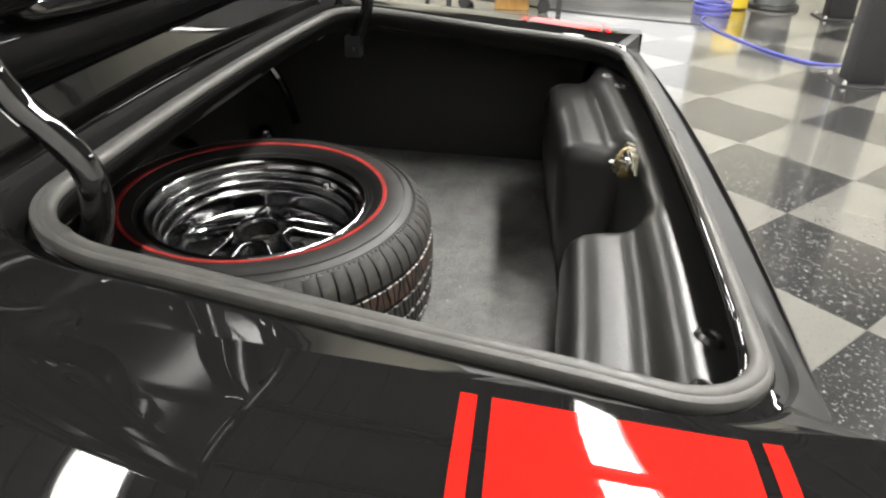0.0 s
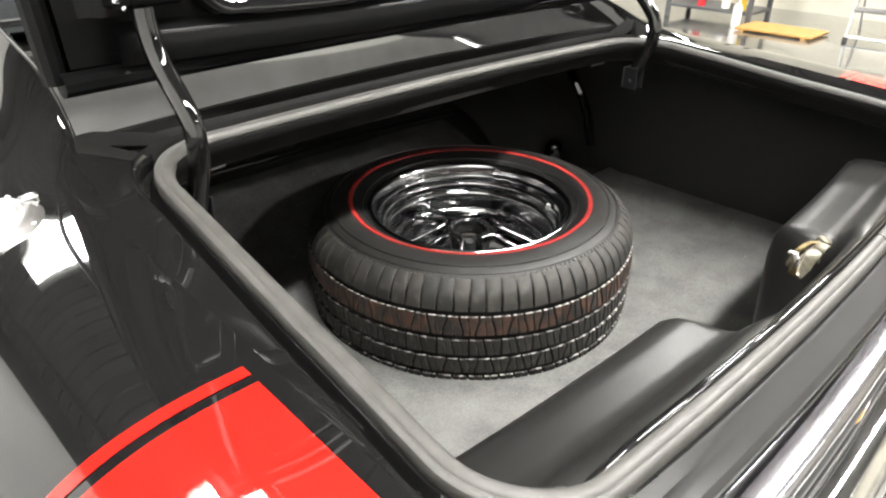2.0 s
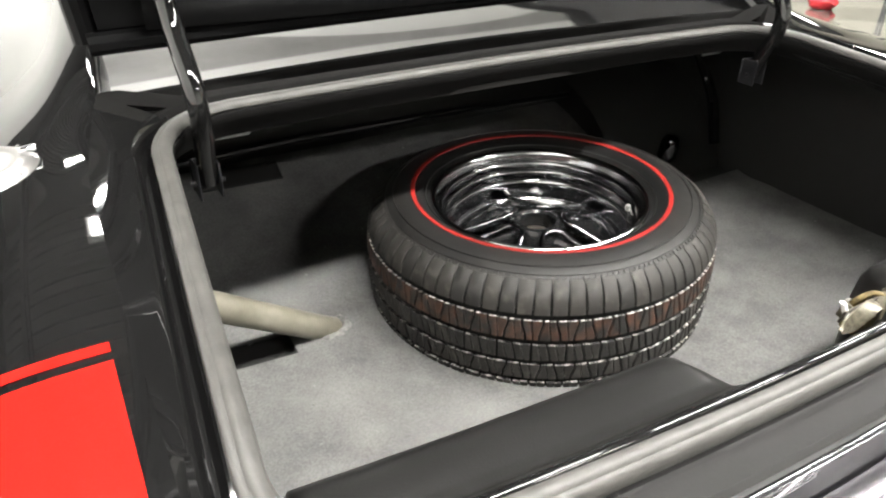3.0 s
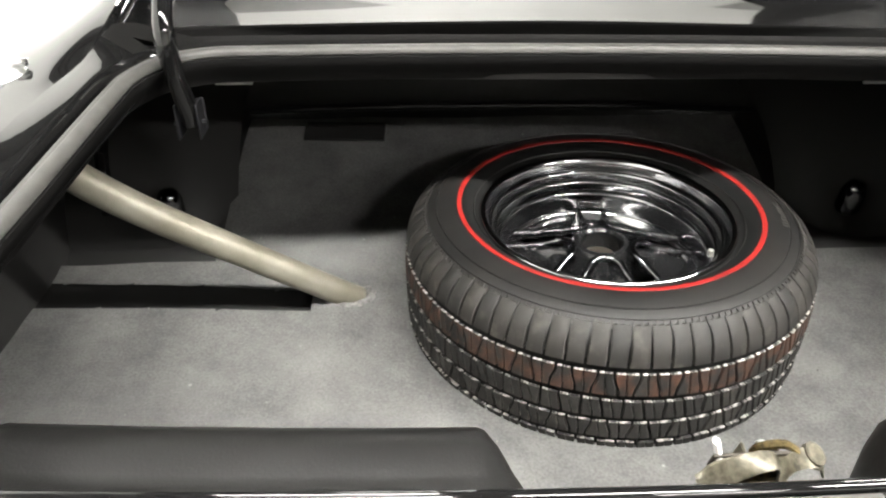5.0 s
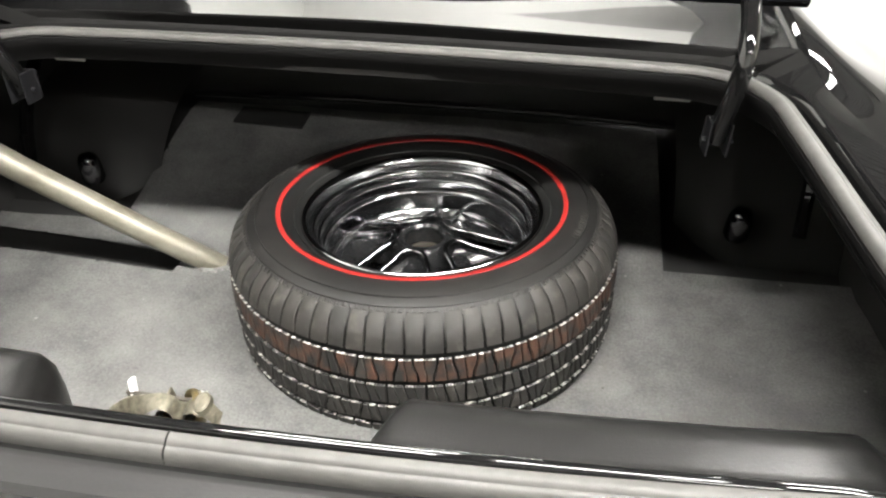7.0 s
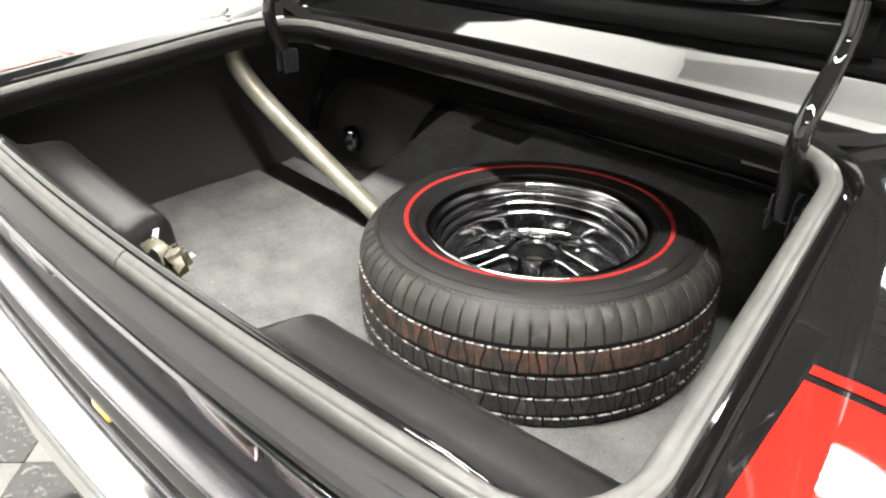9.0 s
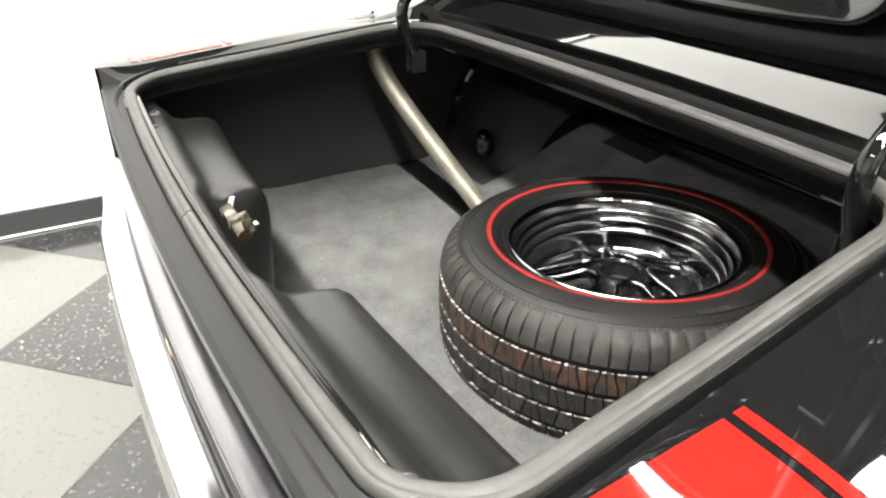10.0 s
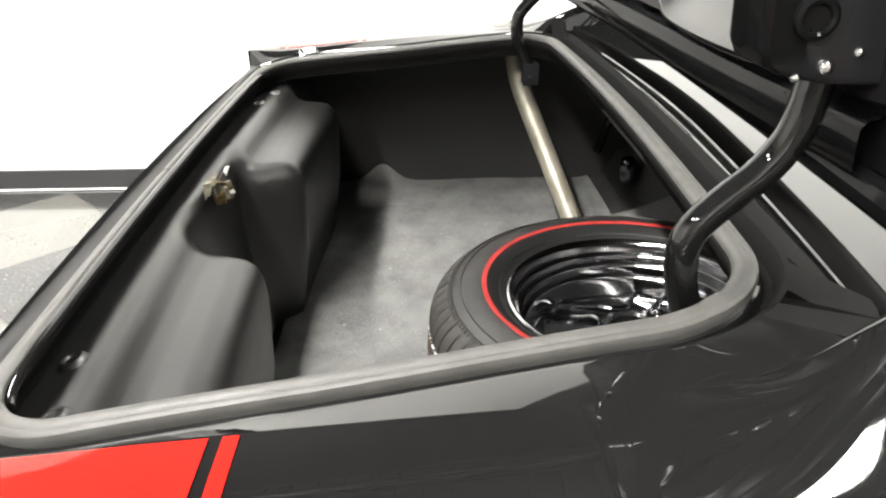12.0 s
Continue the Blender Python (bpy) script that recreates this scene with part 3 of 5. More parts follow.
def bumper_rows():
    out = []
    shape = ((-0.010, 0.070), (-0.045, 0.078), (-0.072, 0.066), (-0.085, 0.035), (-0.086, 0.0), (-0.078, -0.040), (-0.060, -0.072), (-0.030, -0.085), (-0.006, -0.080))
    for j in range(73):
        s = mix(-1.0, 1.0, j / 72)
        x = 0.93 * math.copysign(min(1.0, abs(s) * 1.12), s)
        wrap = max(0.0, (abs(s) - 0.86) / 0.14)
        y = -0.302 + tail_bow(x) * 1.0 + 0.03 * step(0.45, 0.9, abs(x)) + 0.30 * wrap**1.6
        x += math.copysign(0.035 * math.sin(wrap * math.pi / 2), s)
        turn = radians(88) * step(0.0, 0.75, wrap) * (1 if s > 0 else -1)
        out.append([Vector((x - dy * math.sin(turn), y + dy * math.cos(turn), 0.615 + dz)) for dy, dz in shape])
    return out


part("bumper", sheet(bumper_rows(), 0.004), chrome, car, "polished chrome rear bumper", 60)
for side in (-1, 1):
    part("bumper_bolt", lathe([(0.0, 0.006), (0.008, 0.005), (0.012, 0.0)], 16), chrome, car, m=pose(side * 0.30, -0.407, 0.62, 90, 0, 0))

# tulip panel between the boot and the rear window, rear window, sail panels
def tulip_edge(x):
    """The panel's edge over the drain gutter, bowed forwards in the middle."""
    return 0.522 - 0.025 * abs(x) * step(0.0, 0.2, abs(x)) - 0.10 * x * x


rows = []
for j in range(37):
    x = mix(-0.682, 0.682, j / 36)
    bow = 0.027 * max(0.0, 1 - (x / 0.62) ** 2)
    reach = (tulip_edge(x) - 0.430 - bow) / 0.113
    rows.append([Vector((x, 0.430 + bow + run * reach, z)) for run, z in ((0.0, 0.980), (0.003, 0.972), (0.018, 0.967), (0.034, 0.967), (0.038, 0.979), (0.041, 0.983), (0.048, 0.9835), (0.052, 0.980), (0.056, 0.967), (0.066, 0.967), (0.070, 0.980), (0.073, 0.985), (0.080, 0.9855), (0.084, 0.982), (0.088, 0.968), (0.098, 0.969), (0.104, 0.985), (0.107, 0.997), (0.113, 1.0003), (0.118, 1.0006))])
gutter = part("front_gutter", sheet(rows), gutter_black, car, "black drain gutter with pressed ridges", 60)
gutter.data.materials.append(black_paint)
for n, face in enumerate(gutter.data.polygons):
    if n % 19 in (4, 5, 6, 10, 11, 12):
        face.material_index = 1
rows = []
for j in range(37):
    x = mix(-0.682, 0.682, j / 36)
    first = tulip_edge(x) + 0.0035
    rows.append([Vector((x, y, z + 0.02 * x * x * step(0.55, 0.68, y))) for y, z in ((first, 1.0005), (mix(first, 0.60, 0.5), 1.0020), (0.60, 1.0045), (0.66, 1.0075), (0.72, 1.0110), (0.80, 1.0160), (0.88, 1.0215), (0.94, 1.0250), (0.98, 1.027))])
part("tulip_panel", sheet(rows), black_paint, car, "glossy black panel behind the rear window", 50)
rows = []
for j in range(25):
    x = mix(-0.60, 0.60, j / 24)
    rows.append([Vector((x * mix(1, 0.88, t), mix(0.97, 1.60, t), mix(1.05, 1.32, t))) for t in (0, 0.2, 0.4, 0.6, 0.8, 1)])
part("rear_window", sheet(rows, 0.005), glass, car, "dark rear window glass")
part("window_trim", tube([(-0.59, 0.966, 1.066), (0, 0.975, 1.070), (0.59, 0.966, 1.066)], 0.007, 8), chrome, car, "chrome window moulding")


def sail_rows(side):
    """The inner face of the buttress beside the rear window, from its crest down to the panel."""
    out = []
    for j in range(61):
        y = mix(0.345, 1.75, j / 60)
        x, base, crest = crest_x(y), quarter_z(y), quarter_z(y) + sail_rise(y)
        low = min(base - 0.03, crest - 0.02)
        out.append([Vector((side * a, y, z)) for a, z in ((x + 0.001, crest + 0.0005), (x - 0.006, crest - 0.002), (x - 0.011, crest - 0.008), (x - 0.013, crest - 0.018), (x - 0.016, mix(low, crest - 0.018, 0.5)), (x - 0.020, low))])
    return out


for side in (-1, 1):
    part("sail_panel", sheet(sail_rows(side)), black_paint, car, "glossy black sail panel beside the rear window", 70)

# plain forward body, roof and wheels that close the car
rows = []
for j in range(21):
    x = mix(-0.60, 0.60, j / 20)
    edge_drop = 0.03 * (abs(x) / 0.6) ** 3
    rows.append([Vector((x * w, y, z - edge_drop)) for y, z, w in ((1.58, 1.325, 0.94), (1.7, 1.337, 0.95), (1.9, 1.345, 0.95), (2.25, 1.335, 0.94), (2.45, 1.31, 0.94), (2.75, 1.14, 1.0), (3.02, 0.985, 1.08))])
part("roof", sheet(rows), black_paint, car, "glossy black roof", 50)
for side in (-1, 1):
    rows = []
    for j in range(31):
        y = mix(1.75, NOSE_Y, j / 30)
        top = 0.985 - 0.05 * step(3.4, NOSE_Y, y)
        w = 1 - 0.05 * step(4.3, NOSE_Y, y)
        rows.append([Vector((side * x * w, y, z)) for x, z in ((0.0 if y > 3.0 else 0.66, top + (0.03 if y > 3.0 else 0.0)), (0.75, top - 0.004), (0.86, top - 0.06), (0.945, top - 0.26), (0.965, top - 0.46), (0.93, top - 0.70))])
    part("front_side", sheet(rows), black_paint, car, "glossy black body side", 50)
    rows = [[Vector((side * mix(0.69, 0.565, t), y, mix(0.985, 1.29, t))) for t in (0, 0.5, 1)] for y in (1.75, 2.0, 2.3, 2.5)]
    part("side_window", sheet(rows, 0.005), glass, car, "dark side glass")
nose = bmesh.new()
nose.faces.new([nose.verts.new(p) for p in ((-0.88, NOSE_Y, 0.30), (0.88, NOSE_Y, 0.30), (0.90, NOSE_Y, 0.72), (0.70, NOSE_Y, 0.93), (-0.70, NOSE_Y, 0.93), (-0.90, NOSE_Y, 0.72))])
part("nose", nose, black_paint, car)
part("underbody", box(1.74, 5.0, 0.02, at=(0, 2.2, 0.26)), satin_black, car)


def road_wheel(x, y):
    ob = part("wheel", lathe([(0.0, 0.06), (0.06, 0.06), (0.12, 0.075), (0.19, 0.09), (0.205, 0.10)], 40), chrome, car, "bright wheel rim", m=pose(x, y, 0.345, 0, 90 if x > 0 else -90, 0))
    part("tyre", lathe([(0.205, 0.09), (0.25, 0.112), (0.30, 0.110), (0.335, 0.092), (0.345, 0.06), (0.345, -0.06), (0.335, -0.092), (0.25, -0.11), (0.205, -0.09)], 48), tyre_rubber, ob)


for x, y in ((-0.80, 1.05), (0.80, 1.05), (-0.80, 4.0), (0.80, 4.0)):
    road_wheel(x, y)

# ---- the boot's inside ----
FLOOR_Z = 0.502


def rear_wall_point(x, k):
    """A point of the inner tail panel: two long bulges with a recess for the lock between them."""
    bulge = ((-0.292, 0.852), (-0.262, 0.862), (-0.250, 0.868), (-0.238, 0.870), (-0.224, 0.868), (-0.214, 0.861), (-0.206, 0.852), (-0.199, 0.842), (-0.190, 0.835), (-0.174, 0.833), (-0.148, 0.834), (-0.126, 0.830), (-0.112, 0.820), (-0.104, 0.803), (-0.101, 0.770), (-0.107, 0.65), (-0.130, 0.50))
    recess = ((-0.292, 0.852), (-0.262, 0.862), (-0.250, 0.868), (-0.240, 0.869), (-0.230, 0.866), (-0.224, 0.860), (-0.220, 0.852), (-0.218, 0.844), (-0.216, 0.834), (-0.215, 0.82), (-0.214, 0.80), (-0.212, 0.77), (-0.210, 0.74), (-0.207, 0.70), (-0.203, 0.65), (-0.194, 0.57), (-0.18, 0.50))
    end_taper = 1 - step(0.60, 0.66, abs(x))
    t = step(0.128, 0.192, abs(x)) * end_taper
    a, b = recess[k], bulge[k]
    bow = -0.032 * max(0.0, 1 - (x / 0.66) ** 2)
    return Vector((x, mix(a[0], b[0], t) + bow, mix(a[1], b[1], t)))


xs = sorted({round(s * v, 4) for s in (-1, 1) for v in [0.0, 0.05, 0.10, 0.12, 0.128, 0.134, 0.14, 0.147, 0.15, 0.155, 0.162, 0.17, 0.178, 0.186, 0.194, 0.202, 0.21, 0.218, 0.24, 0.3, 0.36, 0.42, 0.48, 0.54, 0.58, 0.60, 0.612, 0.624, 0.636, 0.648, 0.66, 0.68, 0.75, 0.86, 0.95]})
inner = sheet([[rear_wall_point(x, k) for k in range(17)] for x in xs])
part("inner_tail_panel", inner, panel_black, car, "satin black stamped inner tail panel with two bulges", 60)

for side in (-1, 1):
    for x, y in ((0.470, -0.266), (0.556, -0.246)):
        rim_ring = lathe([(0.0, 0.0005), (0.007, 0.0008), (0.0085, 0.0035), (0.0110, 0.0045), (0.0140, 0.0020), (0.0160, -0.002)], 20)
        plug = part("drain_lip", rim_ring, panel_black, car, "pressed lip of a small drain hole", m=pose(side * x, y, 0.8685, 14, 0, 0))
        part("drain_hole", lathe([(0.0, 0.0012), (0.0078, 0.0014), (0.0080, 0.0)], 20), gutter_black, plug, "dark drain hole")

# side wells, front apron and shelf underside
for side in (-1, 1):
    rows = []
    for j in range(27):
        y = mix(-0.28, 1.10, j / 26)
        inner_x = curve(y, ((-0.28, 0.634), (0.05, 0.606), (0.372, 0.578), (0.60, 0.578)))
        rows.append([Vector((side * x, y, z)) for x, z in ((inner_x + 0.013, lip_z(y) - 0.040), (inner_x + 0.035, lip_z(y) - 0.056), (inner_x + 0.11, lip_z(y) - 0.066), (0.80, lip_z(y) - 0.09), (0.88, 0.80), (0.92, 0.70), (0.93, 0.58), (0.925, 0.49))])
    part("side_well", sheet(rows), satin_black, car, "black painted inner side of the boot", 50)
rows = []
for j in range(25):
    x = mix(-0.90, 0.90, j / 24)
    rows.append([Vector((x, y, z)) for y, z in ((0.416, 0.956), (0.420, 0.942), (0.45, 0.932), (0.7, 0.935), (1.06, 0.93), (1.075, 0.90), (1.06, 0.70), (1.03, 0.655))])
part("front_bulkhead", sheet(rows), satin_black, car, "black painted bulkhead behind the seat", 50)
part("bulkhead_rail", tube([(-0.60, 1.0, 0.668), (-0.2, 1.008, 0.676), (0.3, 1.008, 0.676), (0.62, 1.0, 0.668)], 0.008, 10), edge_paint, car, "black flange under the bulkhead")
rows = [[Vector((mix(-0.95, 0.95, j / 20), y, z)) for y, z in ((-0.24, 0.478), (0.2, 0.478), (0.6, 0.478), (0.80, 0.56), (1.08, 0.645))] for j in range(21)]
part("boot_floor", sheet(rows), satin_black, car, "black steel boot floor", 50)


def wheelhouse(side):
    rows = []
    for j in range(9):
        w = j / 8
        x = mix(0.60, 0.94, w)
        r = 0.45 - 0.07 * (1 - min(1.0, w * 2.4)) ** 2
        rows.append([Vector((side * x, 1.08 - r * math.cos(a), 0.34 + r * math.sin(a))) for a in (radians(15 + 8 * k) for k in range(12))])
    return sheet(rows)


for side in (-1, 1):
    part("wheelhouse", wheelhouse(side), satin_black, car, "black painted wheelhouse bulge", 60)
    peg = lathe([(0.0, 0.012), (0.010, 0.012), (0.017, 0.008), (0.021, 0.0), (0.024, -0.012), (0.025, -0.05), (0.02, -0.06)], 20)
    part("body_plug", peg, spoke_paint, car, "dark shiny metal plug", m=pose(side * 0.708, 0.665, 0.625, 8, 0, 0))
    rib = tube(smooth_line([(side * 0.80, 0.60, 0.62), (side * 0.80, 0.64, 0.74), (side * 0.79, 0.72, 0.86)]), 0.013, 8)
    part("wheelhouse_rib", rib, black_paint, car)


# ---- boot lid, swung open ----
lid = part("boot_lid", bmesh.new(), black_paint, car, "glossy black boot lid standing open")
LID_TURN = 94.0
lid.matrix_basis = pose(0, 0.444, 1.081, 0, -0.5, 0) @ pose(0, 0, 0, LID_TURN, 0, 0)


# lid space: x across, y from the hinge edge to the free edge (upwards when open), z towards the underside's back
def lid_skin(z0, crown, inset):
    rows = []
    for j in range(25):
        s = mix(-1, 1, j / 24)
        row = []
        for k in range(13):
            t = k / 12
            half = mix(0.640, 0.700, t) - inset
            x = s * half
            row.append(Vector((x, inset + t * (0.80 - 2 * inset), z0 - crown * (1 - s * s))))
        rows.append(row)
    return sheet(rows)


part("lid_skin", lid_skin(-0.030, 0.012, 0.0), black_paint, lid, "glossy black outer skin", 50)
rim_pts = [(-0.640, 0, -0.015), (0.640, 0, -0.015), (0.700, 0.80, -0.015), (-0.700, 0.80, -0.015)]
crowned = [(x, 0.0, -0.015 + 0.040 * x * x) for x in (0.064 * k for k in range(-10, 11))]
for line in (crowned, *([a, b] for a, b in zip(rim_pts[1:], rim_pts[2:] + rim_pts[:1]))):
    part("lid_hem", tube(line, 0.015, 10), lid_paint, lid, "rolled black edge of the lid")


def ridge(points, width, height, bm):
    """A raised pressed rib with rounded shoulders along points on the lid's underside."""
    pts = [Vector(p) for p in points]
    rows = []
    for k, p in enumerate(pts):
        ahead = (pts[min(k + 1, len(pts) - 1)] - pts[max(k - 1, 0)]).normalized()
        side = Vector((ahead.y, -ahead.x, 0))
        rows.append([p + side * (width * a) + Vector((0, 0, height * h)) for a, h in ((-0.60, 0), (-0.50, 0.25), (-0.44, 0.75), (-0.34, 1), (0.34, 1), (0.44, 0.75), (0.50, 0.25), (0.60, 0))])
    sheet(rows, bm=bm)


backing = lid_skin(-0.004, 0.0, 0.016)
part("lid_inner_panel", backing, lid_paint, lid, "pressed black inner panel", 50)
for pts, w, h in (
    (smooth_line([(-0.57, 0.034, -0.004), (-0.42, 0.030, -0.004), (-0.22, 0.027, -0.004), (0, 0.027, -0.004), (0.22, 0.027, -0.004), (0.42, 0.030, -0.004), (0.57, 0.034, -0.004)], 12), 0.050, 0.020),
    (smooth_line([(-0.64, 0.73, -0.004), (0, 0.735, -0.004), (0.64, 0.73, -0.004)], 12), 0.09, 0.020),
    (smooth_line([(-0.530, 0.08, -0.004), (-0.560, 0.40, -0.004), (-0.590, 0.70, -0.004)], 8), 0.125, 0.024),
    (smooth_line([(0.530, 0.08, -0.004), (0.560, 0.40, -0.004), (0.590, 0.70, -0.004)], 8), 0.125, 0.024),
    (smooth_line([(0, 0.08, -0.004), (0, 0.40, -0.004), (0, 0.70, -0.004)], 8), 0.16, 0.022),
):
    rib = bmesh.new()
    ridge(pts, w, h, rib)
    part("lid_rib", rib, lid_paint, lid, angle=60)
for side in (-1, 1):
    ring = smooth_line([(side * x, y, 0.013) for x, y in ((0.472, 0.135), (0.461, 0.097), (0.446, 0.079), (0.424, 0.067), (0.395, 0.065), (0.345, 0.062), (0.24, 0.060), (0.14, 0.064), (0.108, 0.080), (0.097, 0.12), (0.095, 0.40), (0.095, 0.64), (0.125, 0.672), (0.49, 0.672), (0.522, 0.64), (0.497, 0.38))], 6)
    middle = Vector((side * 0.29, 0.37, 0.0))
    flange = []
    for p in ring:
        inward = Vector((middle.x - p.x, middle.y - p.y, 0))
        inward = Vector((math.copysign(min(abs(inward.x), 0.2), inward.x), math.copysign(min(abs(inward.y), 0.2), inward.y), 0)).normalized()
        flange.append([p + inward * run + Vector((0, 0, rise)) for run, rise in ((-0.012, -0.016), (-0.006, 0.004), (0.0, 0.010), (0.006, 0.009), (0.014, 0.002), (0.040, -0.012), (0.048, -0.0155), (0.052, -0.0165))])
    part("opening_rim", sheet(flange, close=True), deck_paint, lid, "rounded rim and sloping flange of the pressed opening", 60)


def hinge_box(side):
    """The pressed box on the lid that the hinge arm enters from below: two cheeks, a rounded face, a large hole and bolts."""
    outline = ((0.088, 0.030), (0.092, 0.060), (0.098, 0.086), (0.106, 0.098), (0.118, 0.103), (0.240, 0.104), (0.300, 0.096), (0.335, 0.060), (0.350, 0.004))
    rows = []
    for dx, sink in ((-0.031, 0.030), (-0.031, 0.004), (-0.028, 0.001), (-0.022, 0.0), (0.022, 0.0), (0.028, 0.001), (0.031, 0.004), (0.031, 0.030)):
        rows.append([Vector((side * (0.550 + dx), y, max(0.002, z - sink))) for y, z in outline])
    casing = part("hinge_box", sheet(rows), lid_paint, lid, "glossy black pressed hinge box", 40)
    for dx in (-0.0310, 0.0310):
        cheek = bmesh.new()
        cheek.faces.new([cheek.verts.new((side * (0.550 + dx), y, z - 0.004)) for y, z in outline] + [cheek.verts.new((side * (0.550 + dx), y, 0.002)) for y in (0.35, 0.088)])
        part("cheek", cheek, edge_paint, casing)
    out = 90 * side
    part("bracket_hole", lathe([(0.0, 0.0008), (0.008, 0.0010), (0.0095, 0.0035), (0.0120, 0.0045), (0.0150, 0.0030), (0.0160, 0.0)], 28), lid_paint, casing, "dark round hole with a rolled edge", m=pose(side * 0.5815, 0.138, 0.070, 0, out, 0))
    for y, z, size in ((0.104, 0.058, 0.8), (0.112, 0.036, 0.5), (0.098, 0.078, 0.45)):
        part("bracket_bolt", lathe([(0.0, 0.006), (0.004, 0.0055), (0.0065, 0.004), (0.0078, 0.001), (0.008, 0.0)], 14), edge_chrome, casing, "small bright rivet head", m=pose(side * 0.5815, y, z, 0, out, 0) @ Matrix.Scale(size, 4))


for side in (-1, 1):
    hinge_box(side)


# gooseneck hinges
def gooseneck(side):
    pts = smooth_line([(0.540, 0.352, 0.905), (0.541, 0.342, 0.940), (0.542, 0.325, 0.978), (0.543, 0.318, 1.012), (0.544, 0.322, 1.040), (0.545, 0.342, 1.066), (0.546, 0.368, 1.092), (0.547, 0.383, 1.115), (0.548, 0.391, 1.140), (0.548, 0.395, 1.180)], 8)
    out = bmesh.new()
    tube([(side * p.x, p.y, p.z) for p in pts], 0.0145, 14, flat=0.90, up=(1, 0, 0), bm=out)
    return out


for side in (-1, 1):
    arm = part("hinge_arm", gooseneck(side), black_paint, car, "curved black gooseneck hinge arm")
    foot = bmesh.new()
    for dx in (-0.014, 0.014):
        box(0.003, 0.034, 0.050, 0.001, 1, at=(side * 0.541 + dx, 0.352, 0.885), bm=foot)
    box(0.034, 0.003, 0.046, 0.001, 1, at=(side * 0.541, 0.370, 0.887), bm=foot)
    part("pivot", foot, edge_paint, arm, "black hinge bracket")
    part("pivot_pin", tube([(side * 0.541 - 0.022, 0.352, 0.905), (side * 0.541 + 0.022, 0.352, 0.905)], 0.004, 10), edge_paint, arm, "black pivot pin")
    tab = bmesh.new()
    rows = [[Vector((x, y, 0.003 * math.cos(9 * y))) for x in (-0.034 + 0.10 * y, -0.012, 0.012, 0.034 - 0.35 * y)] for y in (0.0, 0.012, 0.024, 0.036)]
    sheet(rows, 0.003, bm=tab)
    part("striker_tab", tab, tab_steel, arm, "flat grey steel tab", m=pose(side * 0.485, 0.396, 0.968, -62, 0, 0))

# gutter screws
for side in (-1, 1):
    for y in (0.243, 0.05, -0.10, -0.19):
        x = curve(y, ((-0.28, 0.671), (0.05, 0.627), (0.386, 0.606)))
        screw = lathe([(0.0, 0.004), (0.004, 0.0035), (0.006, 0.0)], 12)
        part("gutter_screw", screw, edge_chrome, car, "small bright screw", m=pose(side * x, y, lip_z(y) - 0.025))

# filler pipe, fuel cap
pipe_pts = smooth_line([(-0.742, 0.335, 0.968), (-0.757, 0.345, 0.905), (-0.738, 0.358, 0.838), (-0.660, 0.392, 0.748), (-0.520, 0.438, 0.632), (-0.380, 0.483, 0.520), (-0.335, 0.497, 0.486)], 10)
part("filler_pipe", tube(pipe_pts, 0.0245, 20), pipe_metal, car, "dull bare-metal fuel filler pipe")
part("pipe_grommet", lathe([(0.026, 0.0), (0.034, 0.002), (0.038, 0.008), (0.036, 0.014), (0.028, 0.016)], 24), satin_black, car, m=pose(-0.747, 0.338, 0.945, 8, 5, 0))
seat = min((quarter_point(0.328, k / 400) for k in range(200)), key=lambda p: abs(p.x - 0.781))
cap = part("fuel_cap", lathe([(0.0, 0.011), (0.020, 0.0108), (0.034, 0.0098), (0.040, 0.0085), (0.043, 0.0095), (0.047, 0.0110), (0.052, 0.0105), (0.057, 0.0080), (0.061, 0.0045), (0.070, 0.0030), (0.074, -0.002), (0.074, -0.02)], 64), cap_metal, car, "round bright metal fuel filler cap", 60, m=pose(-seat.x, 0.328, seat.z + 0.001, 3, -6, 0) @ Matrix.Scale(0.84, 4))
for k in range(8):
    a = math.pi * k / 4
    part("cap_screw", lathe([(0.0, 0.003), (0.003, 0.0025), (0.004, 0.0)], 10), edge_chrome, cap, m=pose(0.0655 * math.cos(a), 0.0655 * math.sin(a), 0.003))
part("cap_lever", box(0.022, 0.012, 0.012, 0.003, 2, at=(0.060, 0, 0.008)), chrome, cap)

# boot lock on the inner tail panel
near_edge = smooth_line([(-0.088, -0.006, -0.010), (-0.048, -0.008, -0.012), (-0.006, -0.008, 0.026), (0.012, -0.008, 0.024), (0.020, -0.009, -0.010), (0.032, -0.009, -0.010), (0.041, -0.008, 0.020), (0.062, -0.008, 0.030), (0.084, -0.007, -0.012)], 4)
far_edge = smooth_line([(-0.086, -0.001, -0.009), (-0.062, 0.006, 0.014), (-0.016, 0.009, 0.028), (0.008, 0.009, 0.030), (0.022, 0.008, 0.018), (0.034, 0.008, 0.017), (0.044, 0.009, 0.024), (0.062, 0.010, 0.034), (0.085, 0.006, 0.002)], 4)
lock = part("boot_lock", sheet([[p, p.lerp(q, 0.4) + Vector((0, 0, 0.003)), q] for p, q in zip(near_edge, far_edge)], 0.003), zinc, car, "pale zinc-plated boot lock with a brass-coloured latch", 50, m=pose(0.004, -0.238, 0.870, 14, 0, 0) @ Matrix.Diagonal((0.56, 0.8, 0.44, 1)))
# The plate's dark colour stands for the shaded openings below the folded sheet.
part("lock_plate", box(0.136, 0.0035, 0.036, 0.001, 1, at=(0.004, 0.010, -0.014)), hub_brown, lock, "thin upright mounting plate, coloured dark for the shade under the lock")
